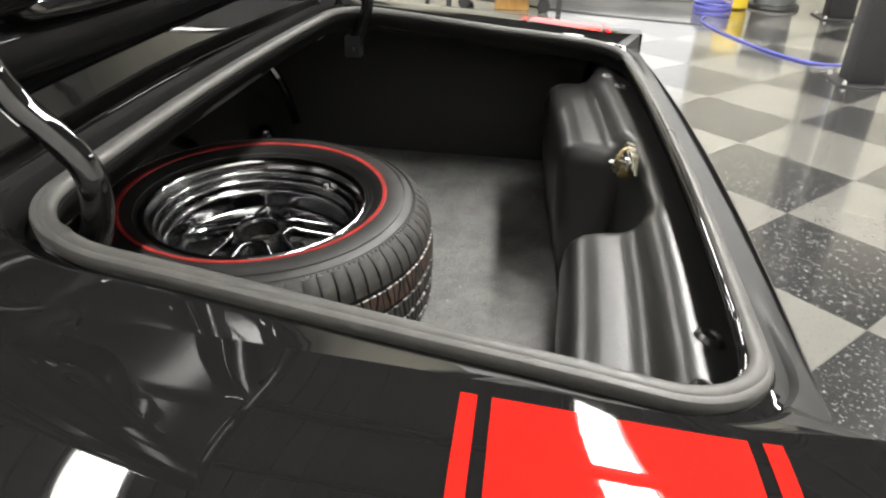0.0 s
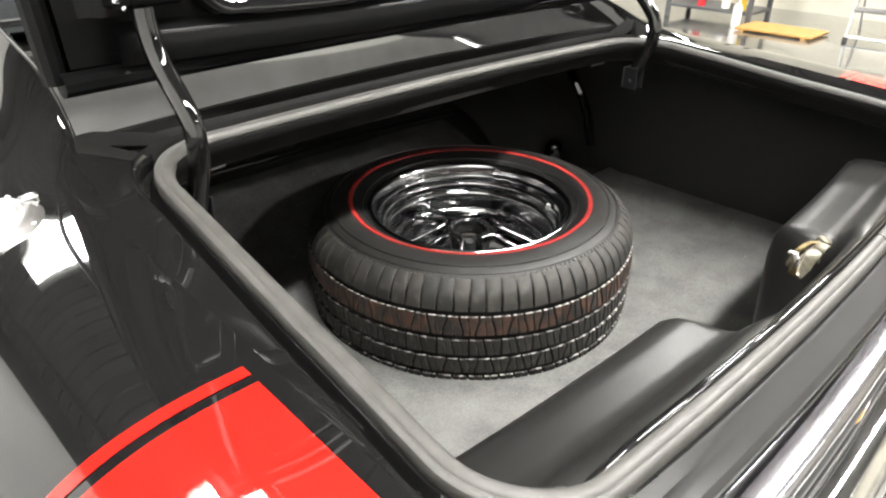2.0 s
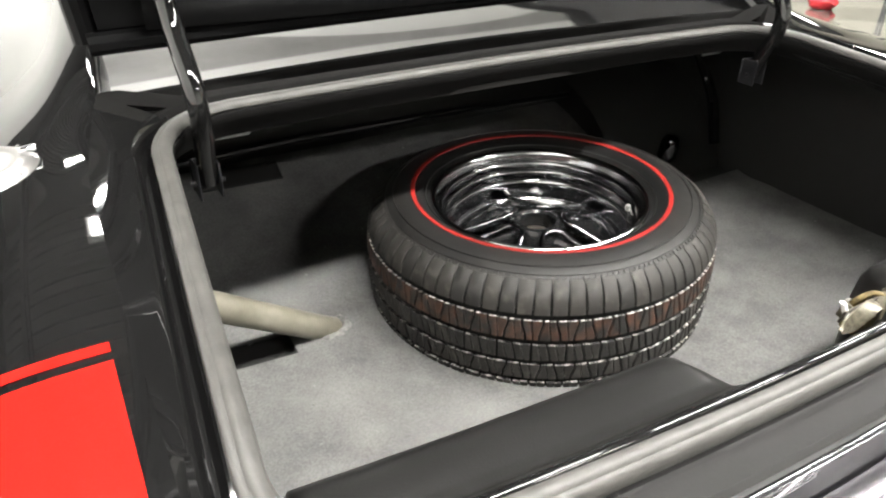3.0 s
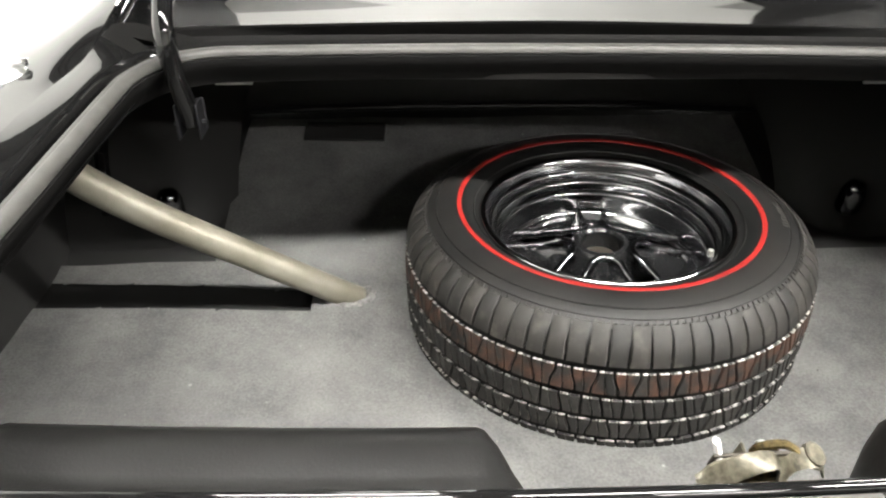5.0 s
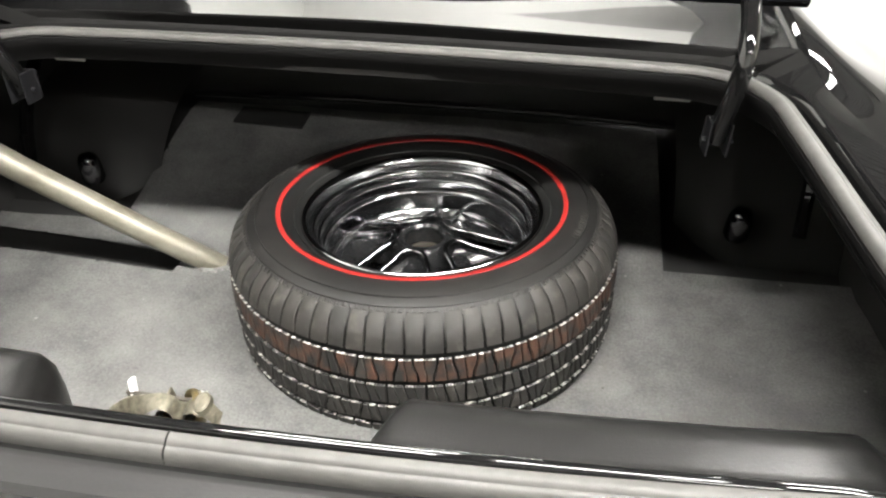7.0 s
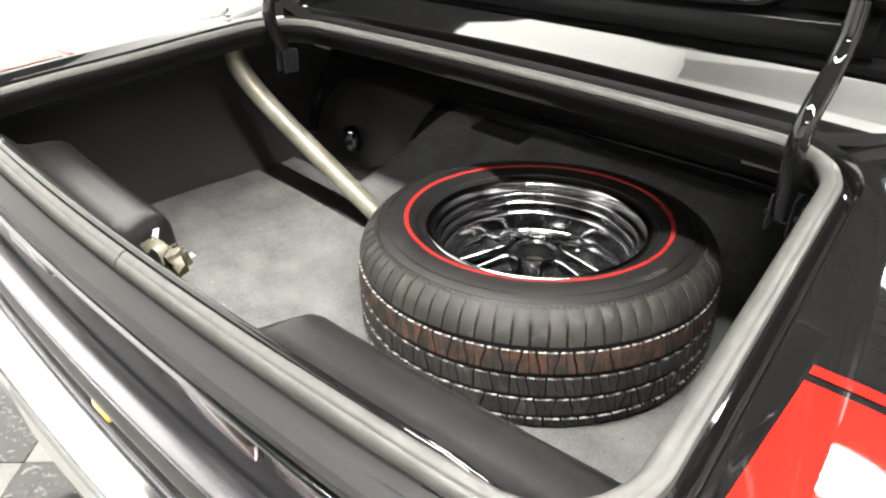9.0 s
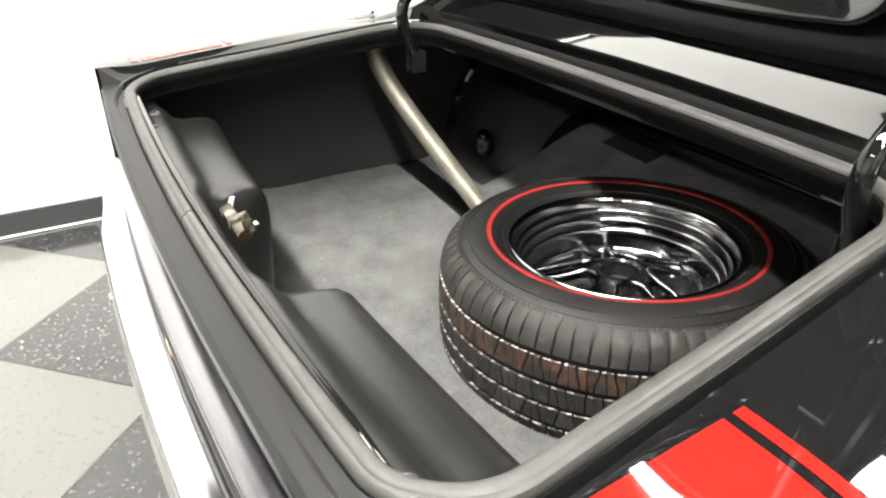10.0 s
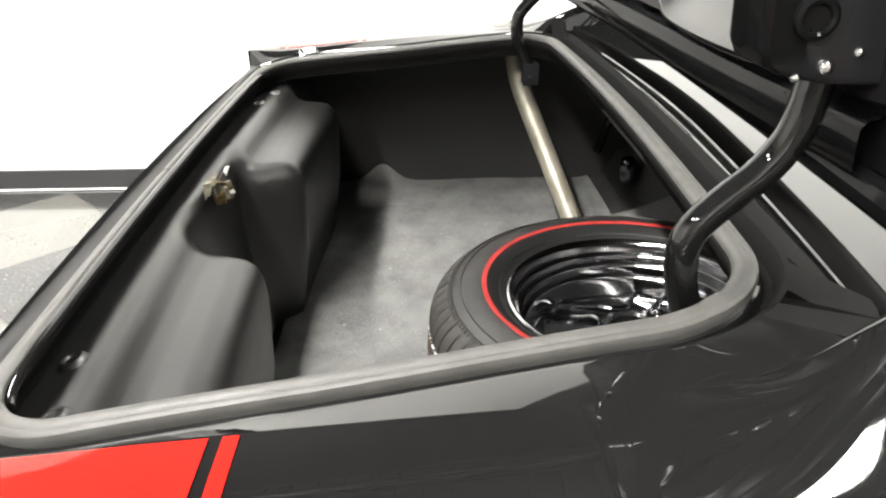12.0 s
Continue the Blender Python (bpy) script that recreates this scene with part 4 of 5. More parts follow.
part("latch_body", box(0.066, 0.024, 0.048, 0.005, 2, at=(0.012, 0.006, -0.062)), lock_brass, lock, "dull brass-coloured latch body")
for x in (-0.010, 0.036):
    part("latch_cheek", box(0.005, 0.034, 0.050, 0.002, 1, at=(x, 0.012, -0.050)), zinc, lock)
part("lock_fork", tube(smooth_line([(0.052, 0.004, 0.030), (0.040, 0.018, 0.020), (0.020, 0.024, -0.004), (0.014, 0.026, -0.034), (0.024, 0.024, -0.056)], 5), 0.0050, 8), lock_brass, lock, "curved brass-coloured claw")
part("lock_spring", tube([(0.030 + 0.006 * math.cos(a), 0.026 + 0.0006 * a, -0.030 + 0.006 * math.sin(a)) for a in (0.5 * k for k in range(38))], 0.0014, 6), pale_steel, lock)
part("lock_pin", tube([(-0.052, 0.008, 0.004), (-0.058, 0.020, 0.034)], 0.0052, 12), white_plastic, lock, "short white plastic pin")
for x, y, z in ((0.064, 0.003, 0.032),):
    part("lock_bolt", lathe([(0.0, 0.012), (0.009, 0.012), (0.012, 0.009), (0.012, 0.001), (0.014, -0.004)], 12), zinc, lock, m=pose(x, y, z))

# ---- boot mat ----
mat_thing = thing("boot_mat", (0, 0, FLOOR_Z), "grey felt boot mat, dusty and slightly rumpled", "mat")


def mat_height(x, y):
    z = FLOOR_Z + 0.004 * noise.noise((x * 5, y * 5, 0)) + 0.0015 * noise.noise((x * 17, y * 17, 3))
    z += 0.055 * math.exp(-((x + 0.92) / 0.035) ** 2 - ((y + 0.03) / 0.05) ** 2)
    z -= 0.013 * (1 - step(0.30, 0.40, math.hypot(x - 0.107, y - 0.45)))
    ramp = 0.155 * step(0.56, 1.06, y) ** 0.85 if y > 0.56 else 0
    return z + ramp


def in_slot(x, y):
    low = curve(x, ((-0.93, 0.475), (-0.42, 0.447)))
    high = curve(x, ((-0.93, 0.555), (-0.60, 0.525), (-0.44, 0.512)))
    return x < -0.415 and low < y < high


grid = bmesh.new()
NX, NY = 150, 100
lattice = {}
for i in range(NX + 1):
    for j in range(NY + 1):
        x, y = mix(-0.925, 0.925, i / NX), mix(-0.195, 1.0, j / NY)
        if x < -0.41:
            for edge_y in (curve(x, ((-0.93, 0.475), (-0.42, 0.447))), curve(x, ((-0.93, 0.555), (-0.60, 0.525), (-0.44, 0.512)))):
                if abs(y - edge_y) < 0.0061:
                    y = edge_y + 0.0015 * noise.noise((x * 20, edge_y * 9, 1))
        if y > 0.59 and abs(x + curve(y, ((0.58, 0.625), (1.0, 0.60)))) < 0.0063:
            x = -curve(y, ((0.58, 0.625), (1.0, 0.60)))
        lattice[i, j] = grid.verts.new((x, y, mat_height(x, y) - FLOOR_Z))
for i in range(NX):
    for j in range(NY):
        x, y = mix(-0.925, 0.925, (i + 0.5) / NX), mix(-0.195, 1.0, (j + 0.5) / NY)
        if in_slot(x, y) or (y > 0.60 and (x < curve(y, ((0.58, -0.625), (1.0, -0.60))) or x > 0.57)) or ((x - 0.42) ** 2 > 9):
            continue
        grid.faces.new((lattice[i, j], lattice[i + 1, j], lattice[i + 1, j + 1], lattice[i, j + 1]))
bmesh.ops.delete(grid, geom=[v for v in grid.verts if not v.link_faces], context="VERTS")
part("felt", grid, carpet, mat_thing, angle=180)
torn = []
for k in range(29):
    a = 2 * math.pi * k / 28
    jag = 0.006 * noise.noise((3 * math.cos(a), 3 * math.sin(a), 5.0))
    torn.append([Vector((-0.350 + (r + jag * g) * 1.35 * math.cos(a), 0.488 + (r + jag * g) * math.sin(a), h + 0.5 * jag * g)) for r, h, g in ((0.024, 0.001, 0.3), (0.026, 0.005, 1.0), (0.029, 0.006, 1.3), (0.034, 0.003, 1.3), (0.038, -0.003, 0.4))])
part("torn_edge", sheet(torn), torn_felt, mat_thing, "pale torn felt edge round the pipe", 180)
flapper = box(0.185, 0.066, 0.006, 0.002, 1)
part("hook_patch", flapper, satin_black, mat_thing, "black fabric patch", m=pose(-0.375, 0.935, 0.141, 15, 0, -4))

# ---- spare wheel ----
spare = thing("spare_wheel", (0.107, 0.449, FLOOR_Z - 0.011), "spare wheel with a red-line tyre lying on the boot mat", "wheel")
spare.rotation_euler = (radians(0.5), radians(-1.6), 0)
spare.scale = (1, 1, 1.070)
tyre_profile = [(0.203, 0.176), (0.211, 0.186), (0.222, 0.1965), (0.236, 0.2065), (0.247, 0.2115), (0.255, 0.2125), (0.268, 0.2125), (0.282, 0.2105), (0.296, 0.2065), (0.308, 0.2005), (0.318, 0.193), (0.326, 0.184), (0.331, 0.174), (0.333, 0.16), (0.333, 0.05), (0.333, 0.020), (0.328, 0.009), (0.310, 0.003), (0.27, 0.001), (0.24, 0.003), (0.203, 0.022)]
tyre = part("tyre", lathe(tyre_profile, 112), tyre_rubber, spare, "black radial tyre with a worn tread", 40)
tyre.data.materials.append(groove_rubber)
for face in tyre.data.polygons:
    if math.hypot(face.center.x, face.center.y) < 0.2465:
        face.material_index = 1
part("red_line", lathe([(0.2468, 0.2113), (0.2474, 0.2126), (0.2510, 0.2133), (0.2546, 0.2136), (0.2552, 0.2124)], 112), red_rubber, tyre, "bright red line on the sidewall")
for r, z in ((0.2262, 0.2000), (0.2900, 0.2088), (0.3050, 0.2022)):
    part("sidewall_bead", lathe([(r - 0.0012, z - 0.001), (r, z + 0.0012), (r + 0.0012, z - 0.0016)], 112), tyre_rubber, tyre)


part("tread_base", lathe([(0.3375, 0.158), (0.3400, 0.150), (0.3425, 0.10), (0.3420, 0.04), (0.3395, 0.010)], 112), groove_rubber, tyre, "dark tread grooves")


def tread_block(r_at, z0, z1, wide, skew, notch, mat_block, kerf):
    """One tread block between two grooves: it widens upwards by notch and is cut by a thin kerf; its upper ends carry pale dust."""
    out = bmesh.new()
    for part_side in (-1, 1) if kerf > 0.001 else (0,):
        rows = []
        for k in range(5):
            z = mix(z0, z1, k / 4)
            lean = skew * (k / 4 - 0.5)
            half = wide / 2 + notch * (-0.5, -0.42, 0.0, 0.42, 0.5)[k]
            slit = lean + kerf * (0.8, 0.8, 0.0, -0.8, -0.8)[k]
            a = slit + kerf / 2 if part_side > 0 else lean - half
            b = slit - kerf / 2 if part_side < 0 else lean + half
            r = r_at(z)
            rows.append([Vector((q * math.cos(w), q * math.sin(w), z)) for w, q in ((a, r - 0.010), (a, r - 0.0008), (a + 0.003, r), (b - 0.003, r), (b, r - 0.0008), (b, r - 0.010))])
        sheet(rows, bm=out)
        out.faces.new([out.verts.new(v) for v in rows[0]])
        out.faces.new([out.verts.new(v) for v in rows[-1]])
    bmesh.ops.remove_doubles(out, verts=out.verts, dist=1e-6)
    bmesh.ops.recalc_face_normals(out, faces=out.faces)
    for f in out.faces:
        if z1 < 0.16 and all(abs(v.co.z - z1) < 1e-5 for v in f.verts):
            f.material_index = 1
    me = bpy.data.meshes.new("tread_block")
    out.to_mesh(me)
    out.free()
    me.materials.append(mat_block)
    me.materials.append(dust_rubber)
    smooth(me, 30)
    return me


dust_rubber = material("dust_rubber", (0.34, 0.32, 0.29), 0.8)
_, dust_ramp = vary(dust_rubber, 70.0, (0.020, 0.019, 0.018), (0.40, 0.38, 0.35), 3.0)
dust_ramp.color_ramp.elements[0].position, dust_ramp.color_ramp.elements[1].position = 0.46, 0.60


def tread_material(name, stain, amount):
    """Tread rubber, each block a little different, with stains where the tread ran on red dust."""
    m = material(name, (0.05, 0.047, 0.044), 0.66)
    info = node(m, "ShaderNodeObjectInfo")
    tone = node(m, "ShaderNodeValToRGB")
    tone.color_ramp.elements[0].color, tone.color_ramp.elements[1].color = (0.0145, 0.0136, 0.0124, 1), (0.026, 0.0235, 0.0205, 1)
    link(m, info.outputs["Random"], tone.inputs["Fac"])
    tex = node(m, "ShaderNodeTexCoord")
    spots = node(m, "ShaderNodeTexNoise", Scale=38.0, Detail=6.0)
    shift = node(m, "ShaderNodeVectorMath")
    shift.operation = "ADD"
    link(m, tex.outputs["Object"], shift.inputs[0])
    link(m, info.outputs["Random"], shift.inputs[1])
    link(m, shift.outputs["Vector"], spots.inputs["Vector"])
    mask = node(m, "ShaderNodeValToRGB")
    mask.color_ramp.elements[0].position, mask.color_ramp.elements[1].position = amount, amount + 0.25
    both = node(m, "ShaderNodeMixRGB")
    both.inputs["Color2"].default_value = (*stain, 1)
    link(m, spots.outputs["Fac"], mask.inputs["Fac"])
    link(m, mask.outputs["Color"], both.inputs["Fac"])
    link(m, tone.outputs["Color"], both.inputs["Color1"])
    link(m, both.outputs["Color"], shader(m).inputs["Base Color"])
    return m


tread_rubber = tread_material("tread_rubber", (0.070, 0.064, 0.055), 0.57)
brown_tread = tread_material("brown_tread", (0.072, 0.034, 0.021), 0.40)


def crown(z):
    return curve(z, ((0.0, 0.339), (0.012, 0.3445), (0.03, 0.3465), (0.10, 0.3475), (0.155, 0.3435), (0.178, 0.3355), (0.192, 0.3235), (0.203, 0.307)))


lower = bmesh.new()
BLOCKS = 75
TREAD_BANDS = ((0.153, 0.199, 0.004, 0.003, 0.0110, 0.0008), (0.108, 0.1430, 0.0, 0.020, 0.0110, 0.0050), (0.0675, 0.0975, -0.010, 0.008, 0.0110, 0.0050), (0.0295, 0.0580, 0.0, 0.018, 0.0110, 0.0050), (0.002, 0.0200, -0.006, 0.0, 0.0120, 0.0030))
for z0, z1, skew, notch, gap, kerf in TREAD_BANDS:
    pitch = 2 * math.pi / BLOCKS
    pair = [tread_block(crown, z0, z1, pitch - gap, skew, bow, brown_tread if z0 == 0.108 else tread_rubber, kerf) for bow in (notch, -notch)]
    for k in range(BLOCKS):
        turn = pose(0, 0, 0, 0, 0, math.degrees(pitch * (k + (0.5 if z0 in (0.108, 0.0295) else 0))))
        if z0 > 0.02:
            put("tread_block", pair[k % 2], tyre, m=turn)
        else:
            spot = len(lower.verts)
            lower.from_mesh(pair[k % 2])
            lower.verts.ensure_lookup_table()
            bmesh.ops.transform(lower, matrix=turn, verts=lower.verts[spot:])
low_tread = part("lower_tread", lower, tread_rubber, tyre)
low_tread.data.materials.append(dust_rubber)
tagged(low_tread, kind="stuff")
ticks = bmesh.new()
for k in range(192):
    spot = len(ticks.verts)
    box(0.013, 0.0040, 0.0022, at=(0, 0, 0), bm=ticks)
    ticks.verts.ensure_lookup_table()
    bmesh.ops.transform(ticks, matrix=pose(0, 0, 0, 0, 0, k * 360 / 192) @ pose(0.3115, 0, 0.1972, 0, 36, 0), verts=ticks.verts[spot:])
tagged(part("shoulder_serration", ticks, tread_rubber, tyre), kind="stuff")


def ring_steps(pairs, bump=0.0022):
    """Rounds each corner of a stepped (radius, height) profile with a small bead, so that the rings catch the light."""
    out = []
    for r, z in pairs:
        out += [(r + bump, z + bump * 0.2), (r + bump * 0.7, z + bump), (r, z + bump * 1.2), (r - bump * 0.7, z + bump * 0.7), (r - bump, z - bump * 0.2)]
    return out


rim_profile = [(0.2035, 0.186), (0.2135, 0.196), (0.2158, 0.2015), (0.2155, 0.2065), (0.2130, 0.2092), (0.2090, 0.2096), (0.2055, 0.2070), (0.2030, 0.200), *ring_steps(((0.1955, 0.1840), (0.1870, 0.1680), (0.1800, 0.1480)), 0.0042), (0.1745, 0.138), (0.1742, 0.128), (0.1735, 0.118), *ring_steps(((0.1685, 0.1120),), 0.0030), (0.1590, 0.104)]
rim = part("rim", lathe(rim_profile, 96), rim_chrome, spare, "glossy black steel rim with stepped rings", 50, m=pose(0, 0, -0.013))
disc_profile = [(0.160, 0.104), (0.150, 0.098), (0.120, 0.094), (0.095, 0.098), (0.075, 0.104), (0.062, 0.120), (0.055, 0.140), (0.048, 0.150), (0.040, 0.152), (0.036, 0.148), (0.034, 0.120), (0.0, 0.118)]
part("wheel_disc", lathe(disc_profile, 80), rim_black, rim, "glossy black wheel centre")


def spoke():
    """A raised V-shaped spoke with rounded bright edges, pointing along +x."""
    out = bmesh.new()
    path = [(0.148, 0.078, 0.116), (0.120, 0.058, 0.126), (0.085, 0.034, 0.140), (0.066, 0.024, 0.148), (0.056, 0.010, 0.151), (0.056, -0.010, 0.151), (0.066, -0.024, 0.148), (0.085, -0.034, 0.140), (0.120, -0.058, 0.126), (0.148, -0.078, 0.116)]
    tube(smooth_line(path, 4), 0.0058, 10, bm=out)
    return out


def spoke_web():
    rows = []
    for k in range(7):
        t = k / 6
        r = mix(0.060, 0.146, t)
        half = mix(0.012, 0.074, t)
        z = mix(0.140, 0.104, t)
        rows.append([Vector((r, half * s, z - 0.016 * (1 - s * s))) for s in (-1, -0.6, -0.2, 0.2, 0.6, 1)])
    return sheet(rows)


for k in range(5):
    turn = pose(0, 0, 0, 0, 0, -98 + 72 * k)
    arm = part("spoke", spoke(), spoke_paint, rim, "glossy black raised spoke", 60, m=turn)
    part("spoke_web", spoke_web(), rim_black, arm, angle=60)
    part("lug_seat", lathe([(0.0, 0.004), (0.008, 0.004), (0.011, 0.010), (0.015, 0.011), (0.019, 0.006), (0.020, -0.006)], 18), rim_black, arm, m=pose(0.078, 0, 0.118))
    part("vent_hole", lathe([(0.0, 0.0), (0.014, 0.0), (0.018, 0.004), (0.021, 0.003), (0.023, -0.004)], 18), rim_black, rim, m=pose(0.128 * math.cos(radians(-62 + 72 * k)), 0.128 * math.sin(radians(-62 + 72 * k)), 0.098))
part("hub_bore", lathe([(0.0, 0.002), (0.030, 0.002), (0.034, 0.0)], 24), hub_brown, rim, "dull brown hub bore", m=pose(0, 0, 0.119))
part("valve", tube([(0.158, -0.094, 0.150), (0.155, -0.093, 0.178)], 0.0040, 10, radii=None), edge_chrome, rim, "chrome valve stem")
part("valve_cap", lathe([(0.0, 0.010), (0.0045, 0.010), (0.0052, 0.008), (0.0052, 0.0), (0.003, 0.0)], 10), pale_steel, rim, m=pose(0.155, -0.093, 0.172))

marks = bmesh.new()
for k in range(12, 20):
    spot = len(marks.verts)
    box(0.010 if k % 5 else 0.006, 0.0045 + 0.0015 * (k % 3), 0.0012, at=(0, 0, 0), bm=marks)
    marks.verts.ensure_lookup_table()
    bmesh.ops.transform(marks, matrix=pose(0, 0, 0, 0, 0, -58 + 2.0 * k + (14 if k > 10 else 0)) @ pose(0.283, 0, 0.2098, 0, 10, 0), verts=marks.verts[spot:])
tagged(part("sidewall_marks", marks, tread_rubber, tyre, "raised moulded marks too small to read"), kind="stuff")

crumbs = bmesh.new()
grains = random.Random(7)
for k in range(70):
    x, y = grains.uniform(-0.80, 0.80), grains.uniform(-0.06, 0.52)
    if math.hypot(x - 0.107, y - 0.45) < 0.37:
        continue
    spot = len(crumbs.verts)
    bmesh.ops.create_icosphere(crumbs, subdivisions=1, radius=grains.uniform(0.0006, 0.0020))
    crumbs.verts.ensure_lookup_table()
    bmesh.ops.transform(crumbs, matrix=pose(x, y, mat_height(x, y) + 0.0008, 0, 0, grains.uniform(0, 180)) @ Matrix.Diagonal((1.0, grains.uniform(1.0, 2.2), 0.6, 1)), verts=crumbs.verts[spot:])
tagged(part("crumbs", crumbs, torn_felt), "small pale crumbs and lint scattered on the boot mat", "crumbs", kind="stuff")

# ---- things on the workshop side ----
def lift_post(x, y, high, label):
    ob = thing("lift_post", (x, y, 0), label, "lift post", "lift posts")
    part("column", box(0.20, 0.24, high, 0.01, 2, at=(0, 0, 0.012)), dark_steel, ob)
    part("base_plate", box(0.36, 0.40, 0.012, 0.003, 1), dark_steel, ob)
    for dx, dy in ((-0.14, 0.16), (0.14, 0.16), (-0.14, -0.16), (0.14, -0.16)):
        part("anchor_bolt", lathe([(0.0, 0.03), (0.010, 0.03), (0.011, 0.018), (0.016, 0.016), (0.017, 0.012), (0.017, 0.0)], 8), pale_steel, ob, "bright anchor bolt", m=pose(dx, dy, 0.010))
    return ob


lift_post(4.10, -2.35, 2.6, "black steel lift post bolted to the tiles")
lift_post(6.62, -3.05, 2.6, "black steel lift post beside the far wall")

chest = thing("tool_chest", (6.42, 0.30, 0), "tall grey metal tool cabinet on castors", "cabinet")
part("body", box(0.62, 1.02, 0.92, 0.012, 2, at=(0, 0, 0.16)), grey_enamel, chest)
part("side_post", box(0.05, 0.05, 1.10, 0.006, 1, at=(-0.29, 0.55, 0.0)), dark_steel, chest)
part("side_post", box(0.05, 0.05, 1.10, 0.006, 1, at=(-0.29, -0.55, 0.0)), dark_steel, chest)
for dx, dy in ((-0.24, 0.40), (-0.24, -0.40), (0.24, 0.40), (0.24, -0.40)):
    part("castor", lathe([(0.0, -0.02), (0.05, -0.02), (0.06, -0.012), (0.06, 0.012), (0.05, 0.02), (0.0, 0.02)], 20), dark_steel, chest, m=pose(dx, dy, 0.06, 0, 90, 0))
    part("castor_fork", box(0.05, 0.06, 0.07, 0.004, 1, at=(dx, dy, 0.095)), dark_steel, chest)
crate = thing("wooden_box", (6.30, 0.22, 0), "plain light wooden box under the tool cabinet", "box")
part("panel", box(0.20, 0.34, 0.14, 0.004, 1), oak, crate)

stool = thing("step_stool", (6.62, 1.33, 0), "folding aluminium step stool with grey treads", "step stool")
for dy in (-0.21, 0.21):
    part("leg", tube(smooth_line([(-0.17, dy, 0.02), (-0.10, dy, 0.35), (-0.02, dy, 0.80)], 4), 0.014, 10), alu, stool)
    part("leg", tube(smooth_line([(0.22, dy, 0.02), (0.12, dy, 0.30), (0.02, dy, 0.62)], 4), 0.014, 10), alu, stool)
    part("rubber_foot", lathe([(0.0, 0.0), (0.022, 0.0), (0.024, 0.03), (0.018, 0.04), (0.0, 0.04)], 14), dark_steel, stool, m=pose(-0.17, dy, 0.0))
part("crossbar", tube([(-0.165, -0.21, 0.045), (-0.165, 0.21, 0.045)], 0.012, 10), alu, stool)
part("tread", box(0.18, 0.40, 0.028, 0.006, 2, at=(-0.10, 0, 0.27)), grey_plastic, stool, "grey ribbed tread")
part("tread", box(0.16, 0.36, 0.028, 0.006, 2, at=(-0.01, 0, 0.52)), grey_plastic, stool, "grey ribbed tread")

duck = thing("floor_mat", (6.42, 2.12, 0), "flat orange-brown wooden slatted mat on the floor", "floor mat")
for k in range(6):
    part("slat", box(0.07, 0.74, 0.022, 0.004, 1, at=(-0.205 + 0.082 * k, 0, 0.016)), oak, duck)
for dy in (-0.3, 0.3):
    part("batten", box(0.48, 0.05, 0.016, 0.002, 1, at=(0, dy, 0)), oak, duck)

rack = thing("storage_rack", (6.75, 2.95, 0), "grey steel storage rack with bottles and supplies", "rack")
for dx, dy in ((-0.25, -0.45), (-0.25, 0.45), (0.25, -0.45), (0.25, 0.45)):
    part("upright", box(0.045, 0.045, 1.8, 0.004, 1, at=(dx, dy, 0)), grey_enamel, rack)
for z in (0.10, 0.60, 1.10):
    part("shelf", box(0.54, 0.94, 0.03, 0.004, 1, at=(0, 0, z)), grey_enamel, rack)


def bottle(x, y, z, mat_body, mat_cap, high, label):
    ob = thing("bottle", (x, y, z), label, "bottle", "supply bottles")
    part("body", lathe([(0.0, 0.0), (0.040, 0.0), (0.045, 0.006), (0.045, high * 0.68), (0.040, high * 0.76), (0.018, high * 0.86), (0.016, high), (0.0, high)], 24), mat_body, ob)
    part("cap", lathe([(0.0, 0.04), (0.018, 0.04), (0.020, 0.036), (0.020, 0.0), (0.0, 0.0)], 18), mat_cap, ob)
    ob.children[1].location = (0, 0, high)
    return ob


bottle(6.40, 2.58, 0, white_plastic, red_plastic, 0.26, "white plastic bottle with a red cap on the floor")
bottle(6.58, 2.62, 0.13, yellow_plastic, dark_steel, 0.24, "yellow plastic bottle on the storage rack")
bottle(6.60, 2.80, 0.13, white_plastic, yellow_plastic, 0.22, "white plastic bottle with a yellow cap on the rack")
bottle(6.55, 3.05, 0.13, red_plastic, dark_steel, 0.16, "short red bottle on the storage rack")
bag = thing("rag_bundle", (5.55, 3.45, 0), "crumpled red cloth bundle on the floor", "cloth")
lump = bmesh.new()
bmesh.ops.create_icosphere(lump, subdivisions=3, radius=0.12)
for v in lump.verts:
    v.co += v.co.normalized() * 0.03 * noise.noise(v.co * 14)
    v.co.z = max(0.0, v.co.z * 0.6 + 0.06)
part("cloth", lump, red_plastic, bag)

screen = thing("light_panel", (7.30, -1.00, 0), "tall bright white backlit panel against the wall", "light panel")
part("panel_frame", box(0.06, 1.72, 2.3, 0.006, 1, at=(0.03, 0, 0.18)), white_enamel, screen)
part("diffuser", box(0.012, 1.66, 2.22, at=(-0.008, 0, 0.22)), screen_glow, screen, "glowing white diffuser")
part("plinth", box(0.20, 1.72, 0.18, 0.006, 1, at=(0.0, 0, 0.0)), grey_plastic, screen)

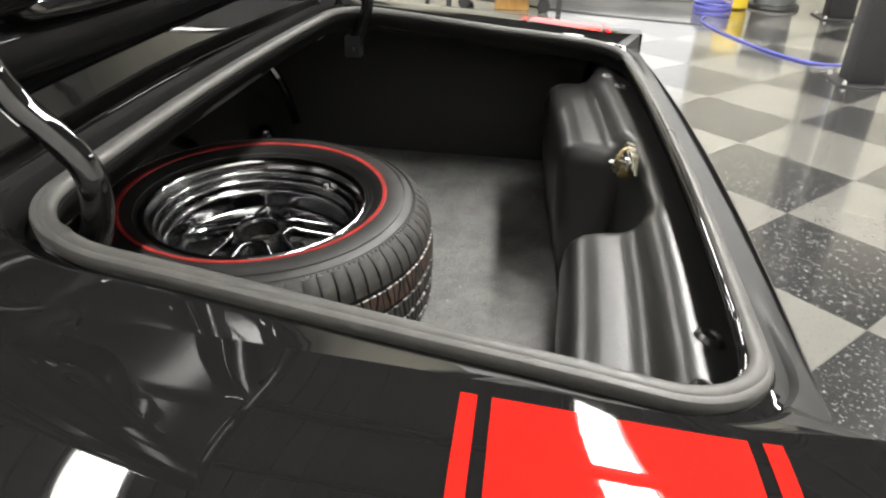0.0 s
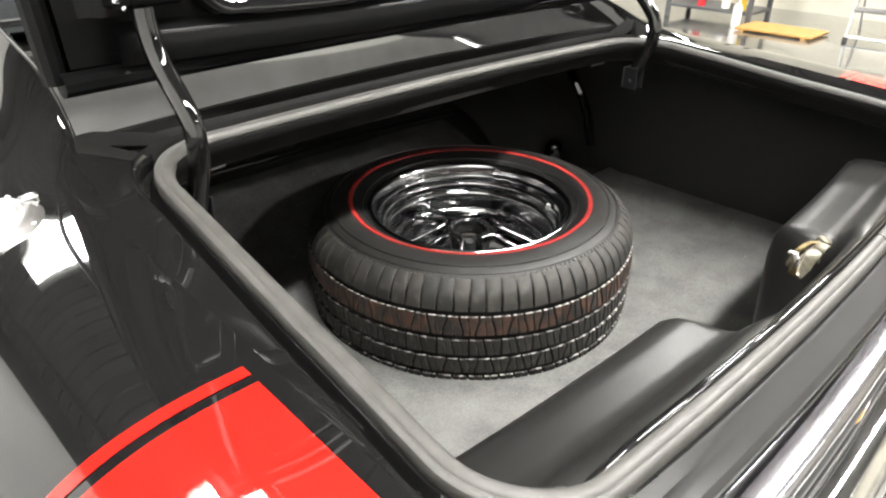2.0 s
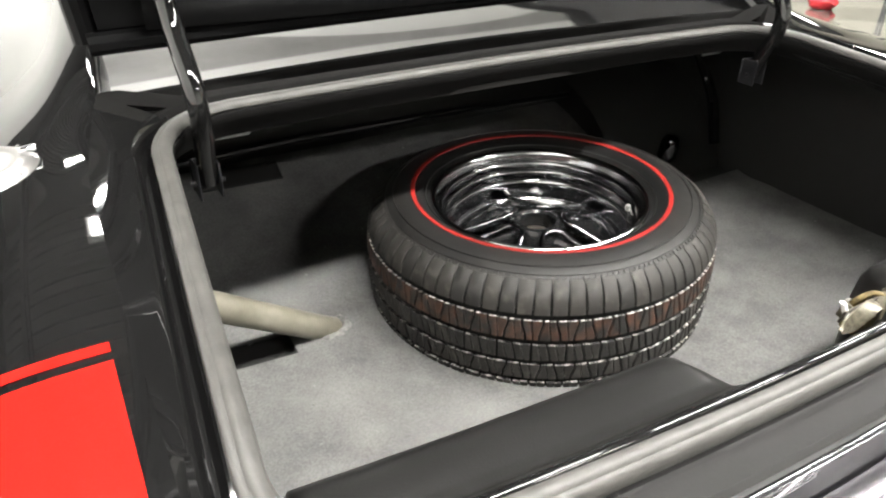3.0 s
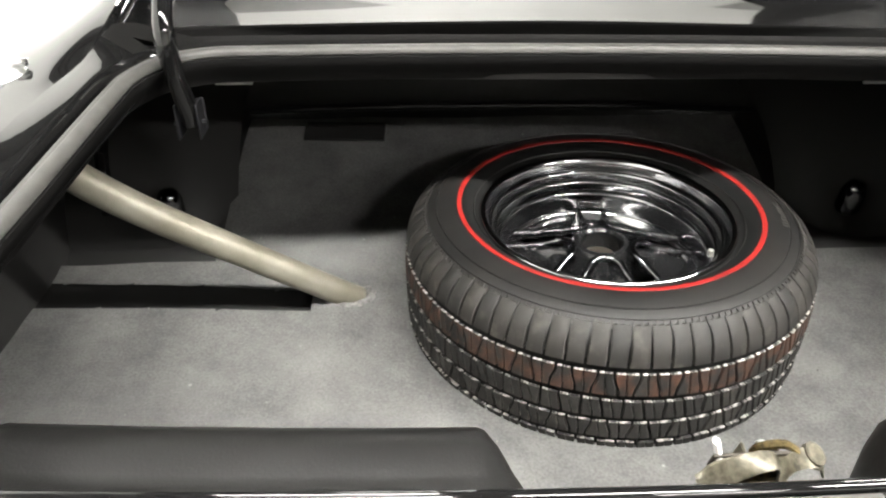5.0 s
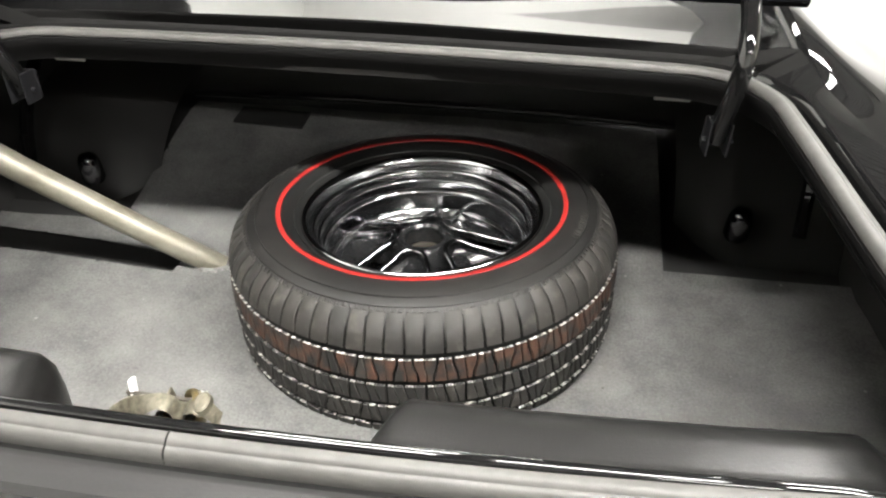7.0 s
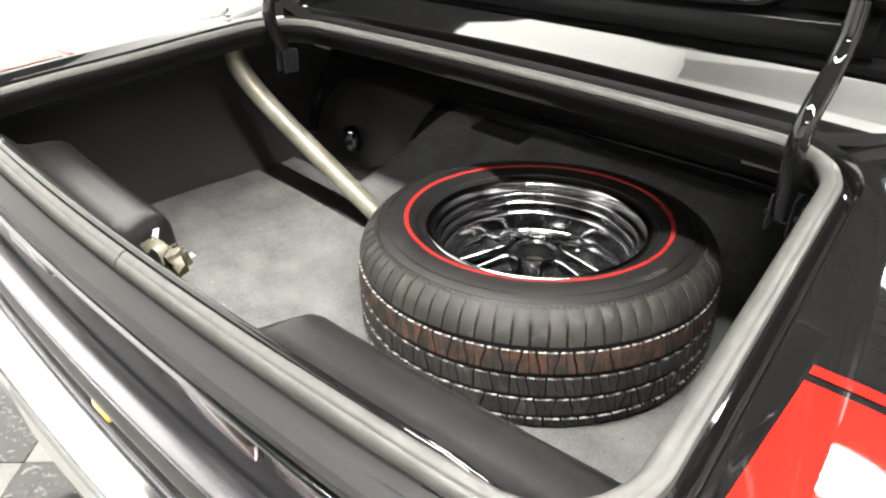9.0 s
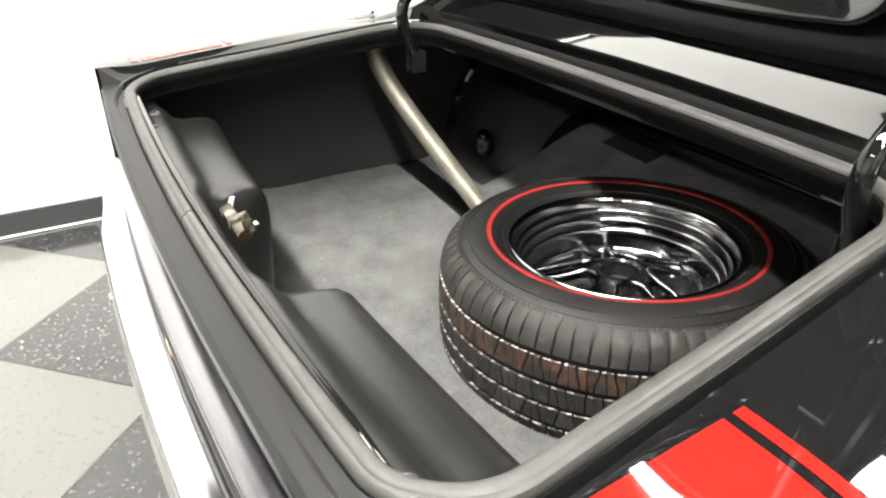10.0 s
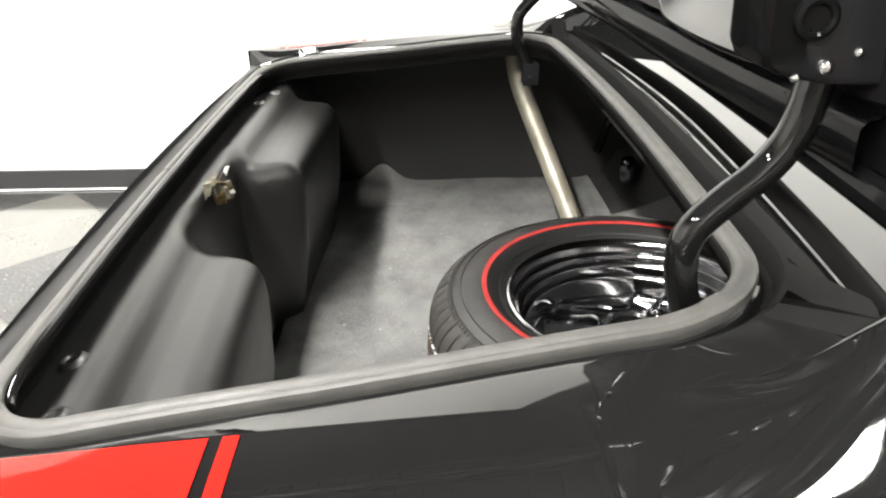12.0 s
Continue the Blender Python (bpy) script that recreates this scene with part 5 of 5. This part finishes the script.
stand = thing("hose_stand", (6.95, -2.10, 0), "bright yellow plastic drum of an air hose", "drum")
part("body", lathe([(0.0, 0.0), (0.13, 0.0), (0.15, 0.02), (0.15, 0.40), (0.13, 0.44), (0.0, 0.46)], 32), yellow_plastic, stand)
bin_thing = thing("waste_bin", (7.08, -2.55, 0), "round grey plastic bin with a dark base", "bin")
part("body", lathe([(0.0, 0.03), (0.19, 0.03), (0.21, 0.08), (0.23, 0.62), (0.24, 0.66), (0.22, 0.66), (0.20, 0.10), (0.0, 0.08)], 36), grey_plastic, bin_thing)
part("base_ring", lathe([(0.0, 0.0), (0.25, 0.0), (0.26, 0.015), (0.25, 0.04), (0.19, 0.045)], 36), dark_steel, bin_thing)
coil = tube([((0.17 + 0.012 * math.sin(a * 0.33)) * 1.25 * math.cos(a), (0.17 + 0.012 * math.sin(a * 0.33)) * math.sin(a), 0.012 + 0.0026 * a + 0.006 * math.sin(2.7 * a)) for a in (2 * math.pi * j / 36 for j in range(7 * 36))], 0.009, 8)
hose = thing("air_hose", (6.55, -1.80, 0), "blue rubber air hose coiled on the tiles", "hose")
part("coil", coil, blue_hose, hose)
run = smooth_line([(6.35, -1.70, 0.01), (6.0, -1.62, 0.01), (5.3, -1.78, 0.01), (4.80, -1.98, 0.01), (4.55, -2.20, 0.01), (4.62, -2.45, 0.01), (5.1, -2.75, 0.06), (5.7, -3.00, 0.26), (6.3, -3.15, 0.60), (6.45, -3.08, 1.0)], 10)
part("free_run", tube([(p.x - 6.55, p.y + 1.80, p.z) for p in run], 0.010, 8), blue_hose, hose)
lead = thing("power_cable", (6.0, -1.3, 0), "thin dark power cable lying across the tiles", "cable")
part("cable", tube([(p.x - 6.0, p.y + 1.3, p.z) for p in smooth_line([(6.9, 0.9, 0.006), (6.5, 0.1, 0.006), (6.2, -0.5, 0.006), (6.0, -1.2, 0.006), (5.9, -1.60, 0.006)], 10)], 0.006, 6), dark_hose, lead)

# ---- floor tiles, last ----
tile_mesh = {}
for key, mat_tile in (("white", tile_white), ("black", tile_black)):
    bm = box(TILE - 0.002, TILE - 0.002, 0.006, 0.0012, 1, at=(0, 0, -0.006))
    me = bpy.data.meshes.new("tile")
    bm.to_mesh(me)
    bm.free()
    me.materials.append(mat_tile)
    tile_mesh[key] = me
spin = Matrix.Rotation(TILE_TURN, 2)
far = {"white": [], "black": []}
near = []
for i in range(-24, 25):
    for j in range(-24, 25):
        p = TILE_AT + spin @ Vector(((i + 0.5) * TILE, (j + 0.5) * TILE))
        if not (WALL_X - 0.40 < p.x < FAR_X + 0.4 and BACK_Y - 0.4 < p.y < FRONT_Y + 0.4):
            continue
        key = "white" if (i + j) % 2 == 0 else "black"
        near.append((abs(p.y + 0.5) + 0.25 * abs(p.x - 2.5), key, p))
near.sort(key=lambda row: row[0])
for n, (_, key, p) in enumerate(near):
    if n < 290:
        put("tile", tile_mesh[key], slab, m=pose(p.x, p.y, 0, 0, 0, math.degrees(TILE_TURN)))
    else:
        far[key].append(p)
for key, mat_tile in (("white", tile_white), ("black", tile_black)):
    bm = bmesh.new()
    for p in far[key]:
        q = [p + spin @ Vector((dx * (TILE - 0.002) / 2, dy * (TILE - 0.002) / 2)) for dx, dy in ((-1, -1), (1, -1), (1, 1), (-1, 1))]
        bm.faces.new([bm.verts.new((v.x, v.y, 0.0)) for v in q])
    tagged(part("far_tiles", bm, mat_tile, slab), kind="stuff")
